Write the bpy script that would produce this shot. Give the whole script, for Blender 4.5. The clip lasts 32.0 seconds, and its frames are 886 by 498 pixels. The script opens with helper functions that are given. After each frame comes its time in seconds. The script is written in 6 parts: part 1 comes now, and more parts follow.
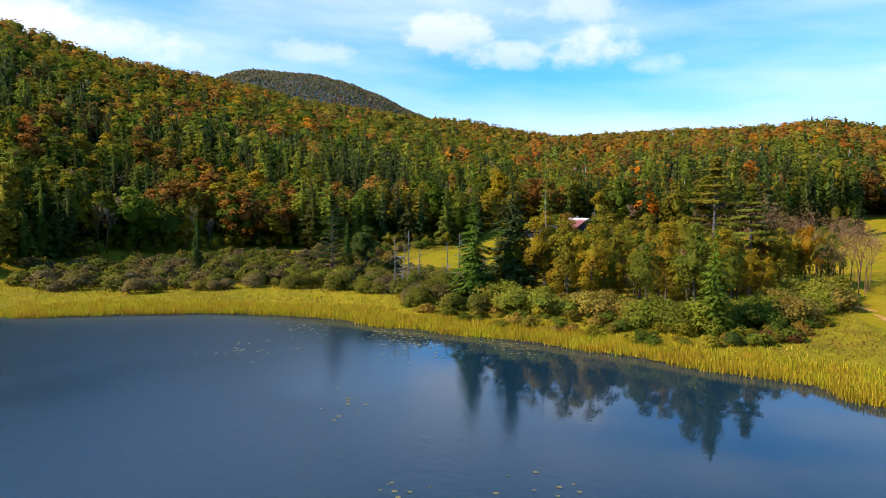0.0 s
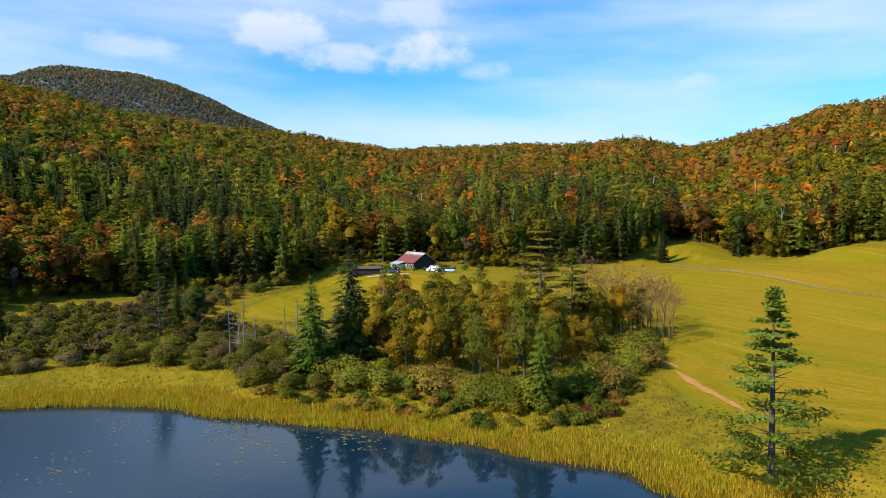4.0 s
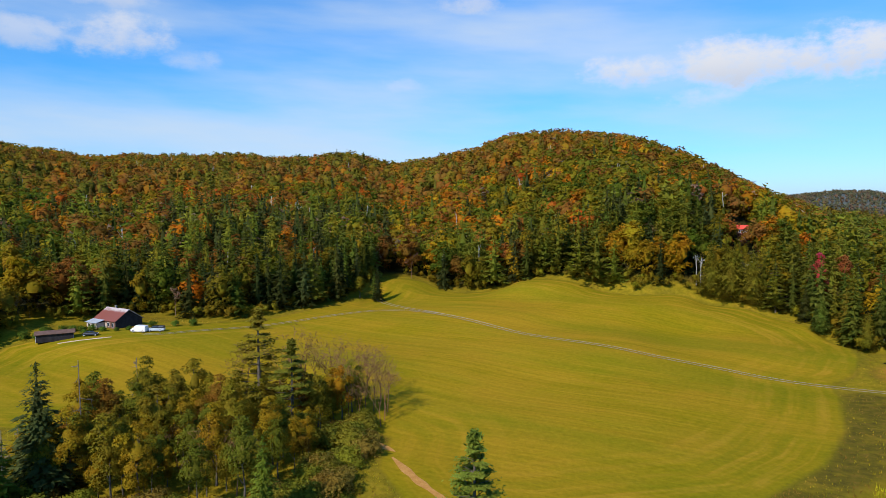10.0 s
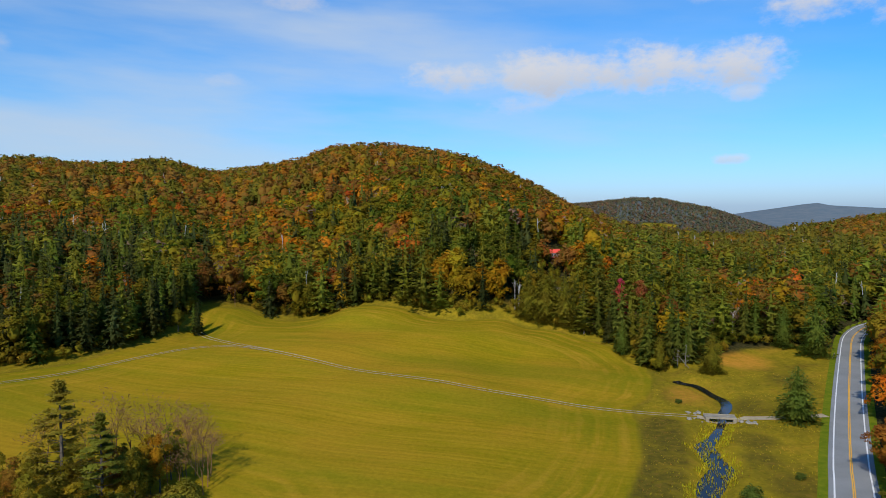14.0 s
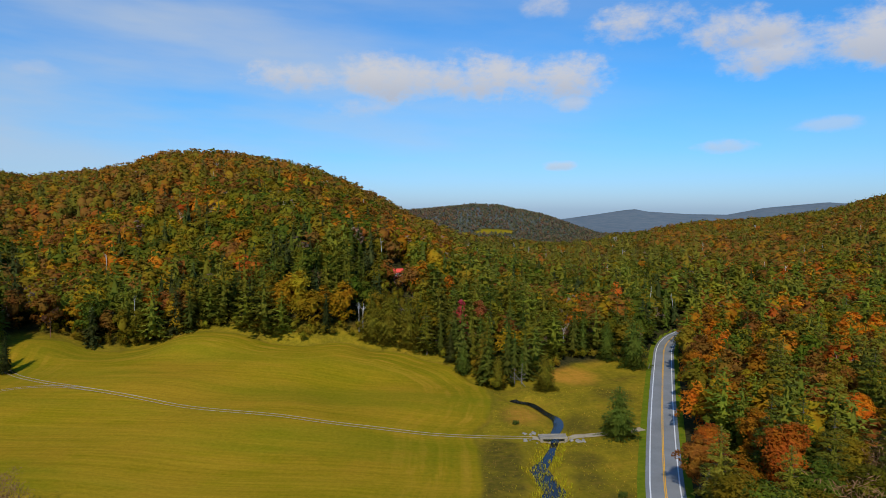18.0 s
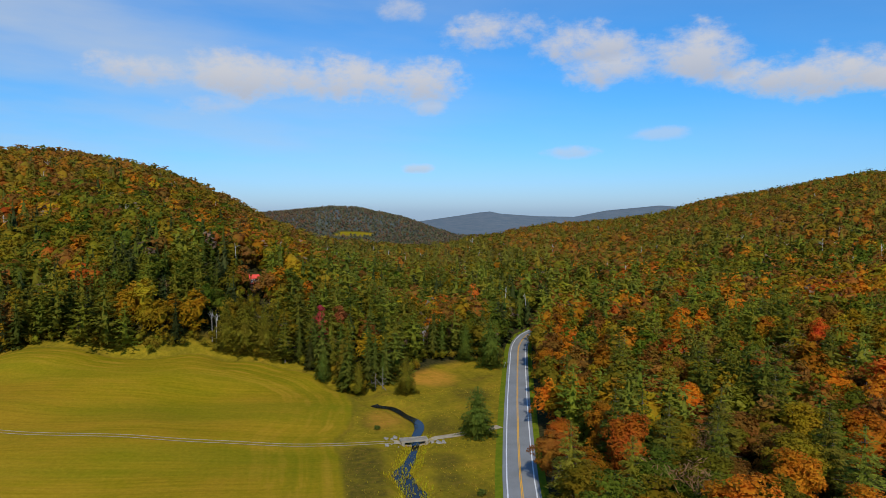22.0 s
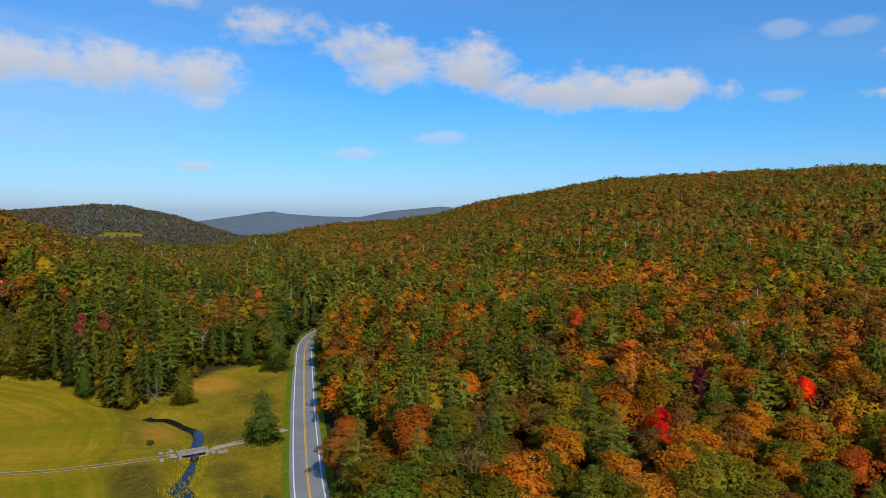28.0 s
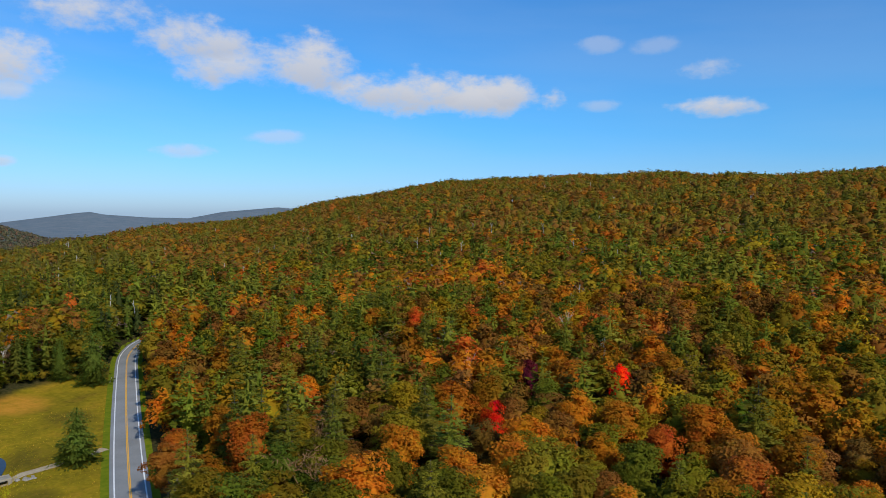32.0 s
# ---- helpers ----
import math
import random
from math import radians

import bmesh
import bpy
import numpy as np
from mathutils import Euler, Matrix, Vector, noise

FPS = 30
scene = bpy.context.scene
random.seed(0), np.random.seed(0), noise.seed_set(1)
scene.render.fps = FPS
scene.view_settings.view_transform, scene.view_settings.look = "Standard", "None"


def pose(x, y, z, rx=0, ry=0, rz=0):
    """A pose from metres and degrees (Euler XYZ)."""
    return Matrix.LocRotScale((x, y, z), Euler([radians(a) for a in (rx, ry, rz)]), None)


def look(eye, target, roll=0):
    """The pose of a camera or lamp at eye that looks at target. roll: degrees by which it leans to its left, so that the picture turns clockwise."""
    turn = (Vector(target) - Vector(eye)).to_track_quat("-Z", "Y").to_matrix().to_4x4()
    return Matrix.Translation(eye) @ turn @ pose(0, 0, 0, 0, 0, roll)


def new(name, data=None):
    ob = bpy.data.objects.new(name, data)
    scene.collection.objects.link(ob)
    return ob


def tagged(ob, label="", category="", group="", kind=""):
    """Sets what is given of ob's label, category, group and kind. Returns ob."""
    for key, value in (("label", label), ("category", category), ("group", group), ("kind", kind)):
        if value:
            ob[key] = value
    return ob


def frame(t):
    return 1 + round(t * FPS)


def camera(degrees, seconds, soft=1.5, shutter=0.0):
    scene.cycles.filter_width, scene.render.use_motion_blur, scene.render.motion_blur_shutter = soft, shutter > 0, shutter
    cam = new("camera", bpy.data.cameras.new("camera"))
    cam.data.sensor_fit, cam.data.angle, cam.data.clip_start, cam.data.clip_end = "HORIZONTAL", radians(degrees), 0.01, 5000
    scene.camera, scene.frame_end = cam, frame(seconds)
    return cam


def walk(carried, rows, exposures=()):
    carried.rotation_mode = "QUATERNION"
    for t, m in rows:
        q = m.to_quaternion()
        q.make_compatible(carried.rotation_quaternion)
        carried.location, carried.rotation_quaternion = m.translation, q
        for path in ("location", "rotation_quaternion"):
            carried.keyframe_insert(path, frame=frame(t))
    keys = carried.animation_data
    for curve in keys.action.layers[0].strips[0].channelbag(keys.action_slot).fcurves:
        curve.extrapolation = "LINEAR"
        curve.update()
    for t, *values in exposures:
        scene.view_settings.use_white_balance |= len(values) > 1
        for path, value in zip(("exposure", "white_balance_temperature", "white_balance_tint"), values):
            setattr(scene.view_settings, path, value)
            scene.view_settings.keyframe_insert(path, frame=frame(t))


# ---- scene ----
cam = camera(65.19, 32.0, soft=0.85)
# seconds, x, y, z, heading (clockwise from +y), tilt, roll: a drone that climbs on the spot over the lake and turns right
PATH = [
    (0, -0.17, -0.98, 15.50, -66.21, -3.20, 0.30),
    (0.5, -0.12, -0.95, 17.00, -63.93, -3.12, 0.15),
    (1, -0.08, -0.92, 18.52, -61.65, -3.02, 0.06),
    (1.5, -0.05, -0.90, 20.05, -60.14, -3.02, -0.03),
    (2, -0.02, -0.88, 21.65, -58.97, -2.99, -0.12),
    (2.5, 0.01, -0.86, 23.10, -57.96, -2.98, -0.24),
    (3, 0.04, -0.84, 24.54, -56.50, -2.97, -0.38),
    (3.5, 0.06, -0.82, 25.98, -54.76, -2.98, -0.43),
    (5.5, 0.13, -0.75, 31.94, -47.52, -3.10, -0.54),
    (6, 0.14, -0.73, 33.50, -45.66, -3.13, -0.52),
    (7, 0.15, -0.70, 36.32, -41.70, -3.13, -0.46),
    (8, 0.16, -0.67, 39.31, -37.94, -3.18, -0.50),
    (9, 0.16, -0.64, 42.18, -33.75, -3.27, -0.51),
    (10, 0.15, -0.61, 45.20, -29.90, -3.39, -0.58),
    (11, 0.14, -0.58, 48.17, -26.31, -3.41, -0.50),
    (12, 0.13, -0.55, 51.06, -22.71, -3.43, -0.50),
    (13, 0.11, -0.51, 53.74, -19.30, -3.44, -0.40),
    (14, 0.09, -0.48, 56.31, -15.70, -3.43, -0.30),
    (14.5, 0.08, -0.46, 57.69, -14.14, -3.44, -0.26),
    (16.5, 0.05, -0.38, 62.74, -7.82, -3.34, -0.11),
    (17, 0.04, -0.36, 63.45, -6.02, -3.29, -0.04),
    (18, 0.02, -0.31, 64.45, -2.79, -3.23, 0.05),
    (19, 0.01, -0.27, 65.00, 0.01, -3.13, 0.10),
    (20, 0.01, -0.22, 65.27, 2.83, -3.07, 0.07),
    (21, 0.01, -0.18, 65.35, 5.88, -3.05, 0.11),
    (22, 0.01, -0.13, 65.40, 8.80, -3.05, 0.12),
    (23, 0.03, -0.08, 65.31, 11.74, -3.08, 0.16),
    (24, 0.05, -0.04, 65.10, 14.55, -3.06, 0.25),
    (25, 0.09, 0.01, 64.97, 17.18, -3.06, 0.32),
    (25.5, 0.11, 0.03, 64.90, 18.60, -3.04, 0.33),
    (27.5, 0.22, 0.10, 64.72, 24.78, -2.95, 0.38),
    (28, 0.26, 0.11, 64.75, 26.39, -2.94, 0.41),
    (29, 0.34, 0.14, 64.76, 29.38, -2.88, 0.32),
    (30, 0.44, 0.16, 64.81, 32.77, -2.85, 0.24),
    (31, 0.56, 0.17, 64.71, 36.20, -2.79, 0.38),
    (32, 0.69, 0.17, 64.65, 39.64, -2.74, 0.48),
]
walk(cam, [(t, pose(x, y, z, 90 + p, 0, -a) @ pose(0, 0, 0, 0, 0, r)) for t, x, y, z, a, p, r in PATH],
     exposures=[(0, 0.70), (3, 0.50), (6, 0.33), (9, 0.14), (13, -0.06), (17, -0.3), (19, -0.3), (25, -0.28), (32, -0.20)])

# ------------------------------------------------------------------ sun and sky
SUN_ELEV, SHADOW_AZ = 39.0, 4.0
sun_data = bpy.data.lights.new("sun", "SUN")
sun_data.energy, sun_data.angle, sun_data.color = 4.3, radians(0.53), (1.0, 0.93, 0.82)
sun = new("sun", sun_data)
sun.matrix_world = look((0, 0, 0), (math.sin(radians(SHADOW_AZ)) * math.cos(radians(SUN_ELEV)),
                                    math.cos(radians(SHADOW_AZ)) * math.cos(radians(SUN_ELEV)), -math.sin(radians(SUN_ELEV))))

world = bpy.data.worlds.new("sky")
scene.world = world
world.use_nodes = True
wn, wl = world.node_tree.nodes, world.node_tree.links
wn.clear()


def wmath(op, a, b=None, c=None):
    n = wn.new("ShaderNodeMath")
    n.operation = op
    for i, v in enumerate((a, b, c)):
        if v is None:
            continue
        if isinstance(v, (int, float)):
            n.inputs[i].default_value = v
        else:
            wl.new(v, n.inputs[i])
    return n.outputs[0]


def wnoise(vec, scale, detail, rough=0.55):
    n = wn.new("ShaderNodeTexNoise")
    n.inputs["Scale"].default_value, n.inputs["Detail"].default_value, n.inputs["Roughness"].default_value = scale, detail, rough
    wl.new(vec, n.inputs["Vector"])
    return n.outputs["Fac"]


def wsmooth(v, lo, hi):
    n = wn.new("ShaderNodeMapRange")
    n.interpolation_type = "SMOOTHSTEP"
    n.inputs["From Min"].default_value, n.inputs["From Max"].default_value = lo, hi
    wl.new(v, n.inputs["Value"])
    return n.outputs["Result"]


sky = wn.new("ShaderNodeTexSky")
sky.sky_type, sky.sun_disc = "NISHITA", False
sky.sun_elevation, sky.sun_rotation = radians(SUN_ELEV), radians(180 + SHADOW_AZ)
sky.air_density, sky.dust_density, sky.ozone_density = 1.0, 0.6, 2.5
coord = wn.new("ShaderNodeTexCoord")
split = wn.new("ShaderNodeSeparateXYZ")
wl.new(coord.outputs["Generated"], split.inputs[0])
heading = wmath("MULTIPLY", wmath("ARCTAN2", split.outputs[0], split.outputs[1]), 57.2958)
height = wmath("MULTIPLY", wmath("ARCSINE", split.outputs[2]), 57.2958)
flat = wn.new("ShaderNodeCombineXYZ")
wl.new(heading, flat.inputs[0])
wl.new(wmath("MULTIPLY", height, 1.6), flat.inputs[1])
puff = wnoise(flat.outputs[0], 0.16, 8.0, 0.6)
puff_fine = wnoise(flat.outputs[0], 0.6, 7.0, 0.62)
ragged = wmath("ADD", wmath("MULTIPLY", wmath("SUBTRACT", puff, 0.5), 2.6), wmath("MULTIPLY", wmath("SUBTRACT", puff_fine, 0.5), 1.2))
# cumulus: heading, height, half width, half height, strength
CLOUDS = [(-97, 13.1, 5.4, 1.9, 0.72), (-91, 12.4, 5.4, 1.4, 0.66), (-76.2, 12.4, 3.4, 1.1, 0.36), (-76.8, 10.0, 2.4, 0.8, 0.3), (-66, 14.2, 3.6, 1.6, 0.55),
          (-61, 12.4, 4.4, 1.1, 0.48), (-54.6, 12.8, 4.2, 1.6, 0.62), (-49.4, 11.3, 2.2, 0.8, 0.3), (-56.3, 15.8, 4.4, 1.2, 0.42),
          (-33.2, 9.9, 2.2, 0.7, 0.26), (-27.5, 16.0, 2.9, 0.7, 0.5), (-14.3, 10.5, 4.6, 1.2, 0.8), (-9.8, 8.3, 3.0, 0.8, 0.45)]
CLOUDS += [(-6.7, 10.6, 5.2, 1.9, 0.88), (-0.3, 10.6, 5.6, 2.1, 0.9), (5.4, 10.5, 5.2, 1.8, 0.9), (7.6, 8.5, 1.5, 0.8, 0.6), (6.9, 3.6, 1.5, 0.4, 0.6),
           (18.8, 4.9, 2.4, 0.6, 0.5), (26.2, 6.1, 2.7, 0.6, 0.4), (5.2, 15.8, 2.0, 1.0, 0.6), (14.4, 14.3, 5.0, 1.6, 0.85), (19.2, 13.2, 4.8, 1.6, 0.88), (22.4, 11.3, 4.2, 1.6, 0.85)]
CLOUDS += [(28.4, 12.0, 4.2, 2.2, 0.9), (34.4, 10.1, 4.4, 1.6, 0.9), (37.8, 10.0, 3.6, 1.8, 0.92), (42.6, 9.6, 4.6, 1.5, 0.94), (45.3, 9.9, 2.4, 1.3, 0.9), (48.6, 9.6, 1.2, 1.0, 0.85),
           (60.8, 8.5, 3.4, 0.8, 0.9), (60.1, 11.2, 2.6, 0.9, 0.55), (52, 13.5, 1.6, 0.6, 0.3), (56.6, 13.2, 1.7, 0.7, 0.25), (52.1, 8.9, 1.5, 0.5, 0.35)]
total, under = None, None
for a, h, w, t, s in CLOUDS:
    da = wmath("DIVIDE", wmath("SUBTRACT", heading, a), w)
    dh = wmath("DIVIDE", wmath("SUBTRACT", height, h), t)
    d = wmath("ADD", wmath("MULTIPLY", da, da), wmath("MULTIPLY", dh, dh))
    m = wmath("MULTIPLY", wsmooth(wmath("SUBTRACT", wmath("SUBTRACT", 1.0, d), wmath("MULTIPLY", ragged, -1.8)), -0.35, 1.3), s)
    total = m if total is None else wmath("MAXIMUM", total, m)
    lower = wmath("MULTIPLY", m, wsmooth(dh, 0.5, -1.0))
    under = lower if under is None else wmath("MAXIMUM", under, lower)
# thin high cloud, drawn out along the horizon
veil_vec = wn.new("ShaderNodeCombineXYZ")
wl.new(wmath("ADD", heading, wmath("MULTIPLY", height, 1.5)), veil_vec.inputs[0])
wl.new(wmath("MULTIPLY", height, 5.0), veil_vec.inputs[1])
veil = wsmooth(wnoise(veil_vec.outputs[0], 0.026, 7.0, 0.5), 0.30, 0.70)
veil = wmath("MULTIPLY", veil, wmath("ADD", 0.12, wmath("MULTIPLY", wsmooth(heading, 24.0, -24.0), 0.70)))
veil = wmath("MULTIPLY", veil, wmath("MULTIPLY", wsmooth(height, -1.0, 6.0), wsmooth(height, 44.0, 20.0)))
cloud_colour = wn.new("ShaderNodeMixRGB")
cloud_colour.inputs[1].default_value, cloud_colour.inputs[2].default_value = (6.6, 6.6, 6.9, 1), (4.7, 5.0, 5.8, 1)
wl.new(under, cloud_colour.inputs[0])
sky_tint = wn.new("ShaderNodeMixRGB")
sky_tint.blend_type = "MULTIPLY"
sky_tint.inputs[0].default_value, sky_tint.inputs[2].default_value = 1.0, (0.34, 0.98, 1.56, 1)
low_sky = wn.new("ShaderNodeMixRGB")
low_sky.blend_type = "MULTIPLY"
low_sky.inputs[2].default_value = (2.1, 0.98, 1.02, 1)
wl.new(wsmooth(height, 9.0, -2.0), low_sky.inputs[0])
wl.new(sky.outputs[0], low_sky.inputs[1])
wl.new(low_sky.outputs[0], sky_tint.inputs[1])
veiled = wn.new("ShaderNodeMixRGB")
veiled.inputs[2].default_value = (5.3, 6.1, 7.1, 1)
wl.new(veil, veiled.inputs[0])
wl.new(sky_tint.outputs[0], veiled.inputs[1])
clouded = wn.new("ShaderNodeMixRGB")
wl.new(wmath("MINIMUM", total, 0.96), clouded.inputs[0])
wl.new(veiled.outputs[0], clouded.inputs[1])
wl.new(cloud_colour.outputs[0], clouded.inputs[2])
background = wn.new("ShaderNodeBackground")
background.inputs["Strength"].default_value = 0.115
wl.new(clouded.outputs[0], background.inputs["Color"])
wl.new(background.outputs[0], wn.new("ShaderNodeOutputWorld").inputs["Surface"])


# ------------------------------------------------------------------ materials
def material(name, rough=0.7, spec=0.3, metal=0.0):
    m = bpy.data.materials.new(name)
    m.use_nodes = True
    b = m.node_tree.nodes["Principled BSDF"]
    b.inputs["Roughness"].default_value, b.inputs["Specular IOR Level"].default_value, b.inputs["Metallic"].default_value = rough, spec, metal
    return m, m.node_tree.nodes, m.node_tree.links, b


def noise_of(n, l, scale, detail=4.0, vec=None, rough=0.55):
    t = n.new("ShaderNodeTexNoise")
    t.inputs["Scale"].default_value, t.inputs["Detail"].default_value, t.inputs["Roughness"].default_value = scale, detail, rough
    if vec is not None:
        l.new(vec, t.inputs["Vector"])
    return t.outputs["Fac"]


def ramp(n, l, fac, stops):
    r = n.new("ShaderNodeValToRGB")
    while len(r.color_ramp.elements) < len(stops):
        r.color_ramp.elements.new(0.5)
    for e, (p, c) in zip(r.color_ramp.elements, stops):
        e.position, e.color = p, (*c, 1)
    l.new(fac, r.inputs[0])
    return r.outputs[0]


def mix(n, l, fac, a, b, blend="MIX"):
    m = n.new("ShaderNodeMixRGB")
    m.blend_type = blend
    for i, v in enumerate((fac, a, b)):
        if isinstance(v, (int, float)):
            m.inputs[i].default_value = v
        elif isinstance(v, tuple):
            m.inputs[i].default_value = (*v, 1)
        else:
            l.new(v, m.inputs[i])
    return m.outputs[0]


def position(n):
    return n.new("ShaderNodeNewGeometry").outputs["Position"]


def bump(n, l, b, fac, strength, distance):
    u = n.new("ShaderNodeBump")
    u.inputs["Strength"].default_value, u.inputs["Distance"].default_value = strength, distance
    l.new(fac, u.inputs["Height"])
    l.new(u.outputs[0], b.inputs["Normal"])


def simple(name, c1, c2, scale=3.0, rough=0.75, spec=0.3, bump_d=0.01, metal=0.0):
    """Two tones mixed by a coarse and a fine noise, with a little relief."""
    m, n, l, b = material(name, rough, spec, metal)
    tc = n.new("ShaderNodeTexCoord").outputs["Object"]
    f = noise_of(n, l, scale, 5, tc)
    f2 = noise_of(n, l, scale * 7, 3, tc)
    mixed = mix(n, l, 0.35, f, f2)
    l.new(ramp(n, l, mixed, [(0.32, c1), (0.68, c2)]), b.inputs["Base Color"])
    bump(n, l, b, f2, 0.5, bump_d)
    return m


def foliage(name, per_object, spread=0.2):
    """Leaves: the tree's own tint, with clumps of older and younger leaves."""
    m, n, l, b = material(name, 0.75, 0.06)
    if per_object:
        info = n.new("ShaderNodeObjectInfo")
        base = info.outputs["Color"]
    else:
        a = n.new("ShaderNodeAttribute")
        a.attribute_name = "tint"
        base = a.outputs["Color"]
    p = position(n)
    island = n.new("ShaderNodeNewGeometry").outputs["Random Per Island"]
    blotch = noise_of(n, l, 0.22, 4, p)
    hsv = n.new("ShaderNodeHueSaturation")
    mr = n.new("ShaderNodeMapRange")
    mr.inputs["From Min"].default_value, mr.inputs["From Max"].default_value = 0.3, 0.7
    mr.inputs["To Min"].default_value, mr.inputs["To Max"].default_value = 0.484, 0.522
    l.new(blotch, mr.inputs["Value"])
    l.new(mr.outputs[0], hsv.inputs["Hue"])
    mv = n.new("ShaderNodeMapRange")
    mv.inputs["To Min"].default_value, mv.inputs["To Max"].default_value = 1 - spread, 1 + spread * 1.1
    l.new(island, mv.inputs["Value"])
    l.new(mv.outputs[0], hsv.inputs["Value"])
    clump = noise_of(n, l, 0.55, 6, p, 0.7)
    l.new(mix(n, l, 1.0, base, ramp(n, l, clump, [(0.30, (0.70, 0.68, 0.66)), (0.5, (0.97, 0.97, 0.97)), (0.70, (1.0, 1.0, 1.0))]), "MULTIPLY"), hsv.inputs["Color"])
    bump(n, l, b, clump, 0.5, 0.3)
    leaf = mix(n, l, 1.0, hsv.outputs[0], (1.35, 1.31, 1.28), "MULTIPLY")
    l.new(leaf, b.inputs["Base Color"])
    tr = n.new("ShaderNodeBsdfTranslucent")
    l.new(leaf, tr.inputs["Color"])
    ms = n.new("ShaderNodeMixShader")
    ms.inputs[0].default_value = 0.42
    out = n["Material Output"]
    l.new(b.outputs[0], ms.inputs[1])
    l.new(tr.outputs[0], ms.inputs[2])
    l.new(ms.outputs[0], out.inputs["Surface"])
    return m


LEAVES = foliage("leaves", True)
LEAVES_WOOD = foliage("woodland_leaves", False, 0.16)
BARK = simple("bark", (0.07, 0.055, 0.04), (0.17, 0.14, 0.11), 1.5, 0.9, 0.1, 0.03)
DEADWOOD = simple("dead_wood", (0.12, 0.10, 0.085), (0.24, 0.21, 0.18), 1.2, 0.85, 0.15, 0.02)
TWIGS = simple("twigs", (0.17, 0.085, 0.035), (0.28, 0.155, 0.07), 1.2, 0.9, 0.1, 0.01)
BIRCH = simple("white_bark", (0.42, 0.40, 0.37), (0.64, 0.61, 0.57), 1.0, 0.7, 0.2, 0.01)


# ------------------------------------------------------------------ mesh helpers
def mesh_of(name, V, F, mat, tint=None, smooth=False, normals=None):
    """A mesh from arrays of vertices and triangles; tint: one colour a vertex."""
    V, F = np.asarray(V, np.float32), np.asarray(F, np.int32)
    me = bpy.data.meshes.new(name)
    me.vertices.add(len(V))
    me.vertices.foreach_set("co", V.ravel())
    k = F.shape[1]
    me.loops.add(len(F) * k)
    me.loops.foreach_set("vertex_index", F.ravel())
    me.polygons.add(len(F))
    me.polygons.foreach_set("loop_start", np.arange(0, len(F) * k, k, dtype=np.int32))
    me.polygons.foreach_set("use_smooth", np.full(len(F), smooth))
    if tint is not None:
        at = me.attributes.new("tint", "FLOAT_COLOR", "POINT")
        at.data.foreach_set("color", np.asarray(tint, np.float32).ravel())
    me.materials.append(mat)
    if normals is not None:
        at = me.attributes.new("custom_normal", "FLOAT_VECTOR", "POINT")
        at.data.foreach_set("vector", np.asarray(normals, np.float32).ravel())
        me.polygons.foreach_set("use_smooth", np.full(len(F), True))
    me.update(calc_edges=True)
    me.validate()
    return me


def join(parts):
    V, F, o = [], [], 0
    for v, f in parts:
        V.append(v), F.append(f + o)
        o += len(v)
    return np.concatenate(V), np.concatenate(F)


def part(name, data, parent, label=""):
    ob = new(name, data)
    ob.parent = parent
    return tagged(ob, label)


def box(cx, cy, cz, sx, sy, sz):
    """A box with slightly broken edges, as bmesh."""
    bm = bmesh.new()
    bmesh.ops.create_cube(bm, size=1, matrix=Matrix.Translation((cx, cy, cz)) @ Matrix.Diagonal((sx, sy, sz, 1)))
    bmesh.ops.bevel(bm, geom=bm.edges[:], offset=min(sx, sy, sz) * 0.08, segments=1, affect="EDGES")
    return bm


def bm_mesh(name, bm, mat):
    me = bpy.data.meshes.new(name)
    bm.to_mesh(me)
    bm.free()
    me.materials.append(mat)
    return me


def smoothstep(lo, hi, v):
    s = np.clip((v - lo) / (hi - lo), 0, 1)
    return s * s * (3 - 2 * s)


def in_poly(px, py, poly):
    px, py = np.asarray(px, float), np.asarray(py, float)
    inside = np.zeros(px.shape, bool)
    for (x0, y0), (x1, y1) in zip(poly, poly[1:] + poly[:1]):
        cross = (y0 > py) != (y1 > py)
        inside ^= cross & (px < (x1 - x0) * (py - y0) / (y1 - y0 + 1e-12) + x0)
    return inside


def line_dist(px, py, line):
    best = np.full(np.shape(px), 1e9)
    for (x0, y0), (x1, y1) in zip(line, line[1:]):
        dx, dy = x1 - x0, y1 - y0
        t = np.clip(((px - x0) * dx + (py - y0) * dy) / (dx * dx + dy * dy), 0, 1)
        best = np.minimum(best, np.hypot(px - x0 - t * dx, py - y0 - t * dy))
    return best


def curve_points(line, step):
    """A smooth line through the points (Catmull-Rom), about one point every step metres."""
    p = [np.array(q, float) for q in line]
    p = [2 * p[0] - p[1]] + p + [2 * p[-1] - p[-2]]
    out = []
    for a, b, c, d in zip(p, p[1:], p[2:], p[3:]):
        k = max(1, int(np.linalg.norm(c - b) / step))
        for i in range(k):
            t = i / k
            out.append(0.5 * (2 * b + (c - a) * t + (2 * a - 5 * b + 4 * c - d) * t * t + (3 * b - a - 3 * c + d) * t ** 3))
    return out + [p[-2]]


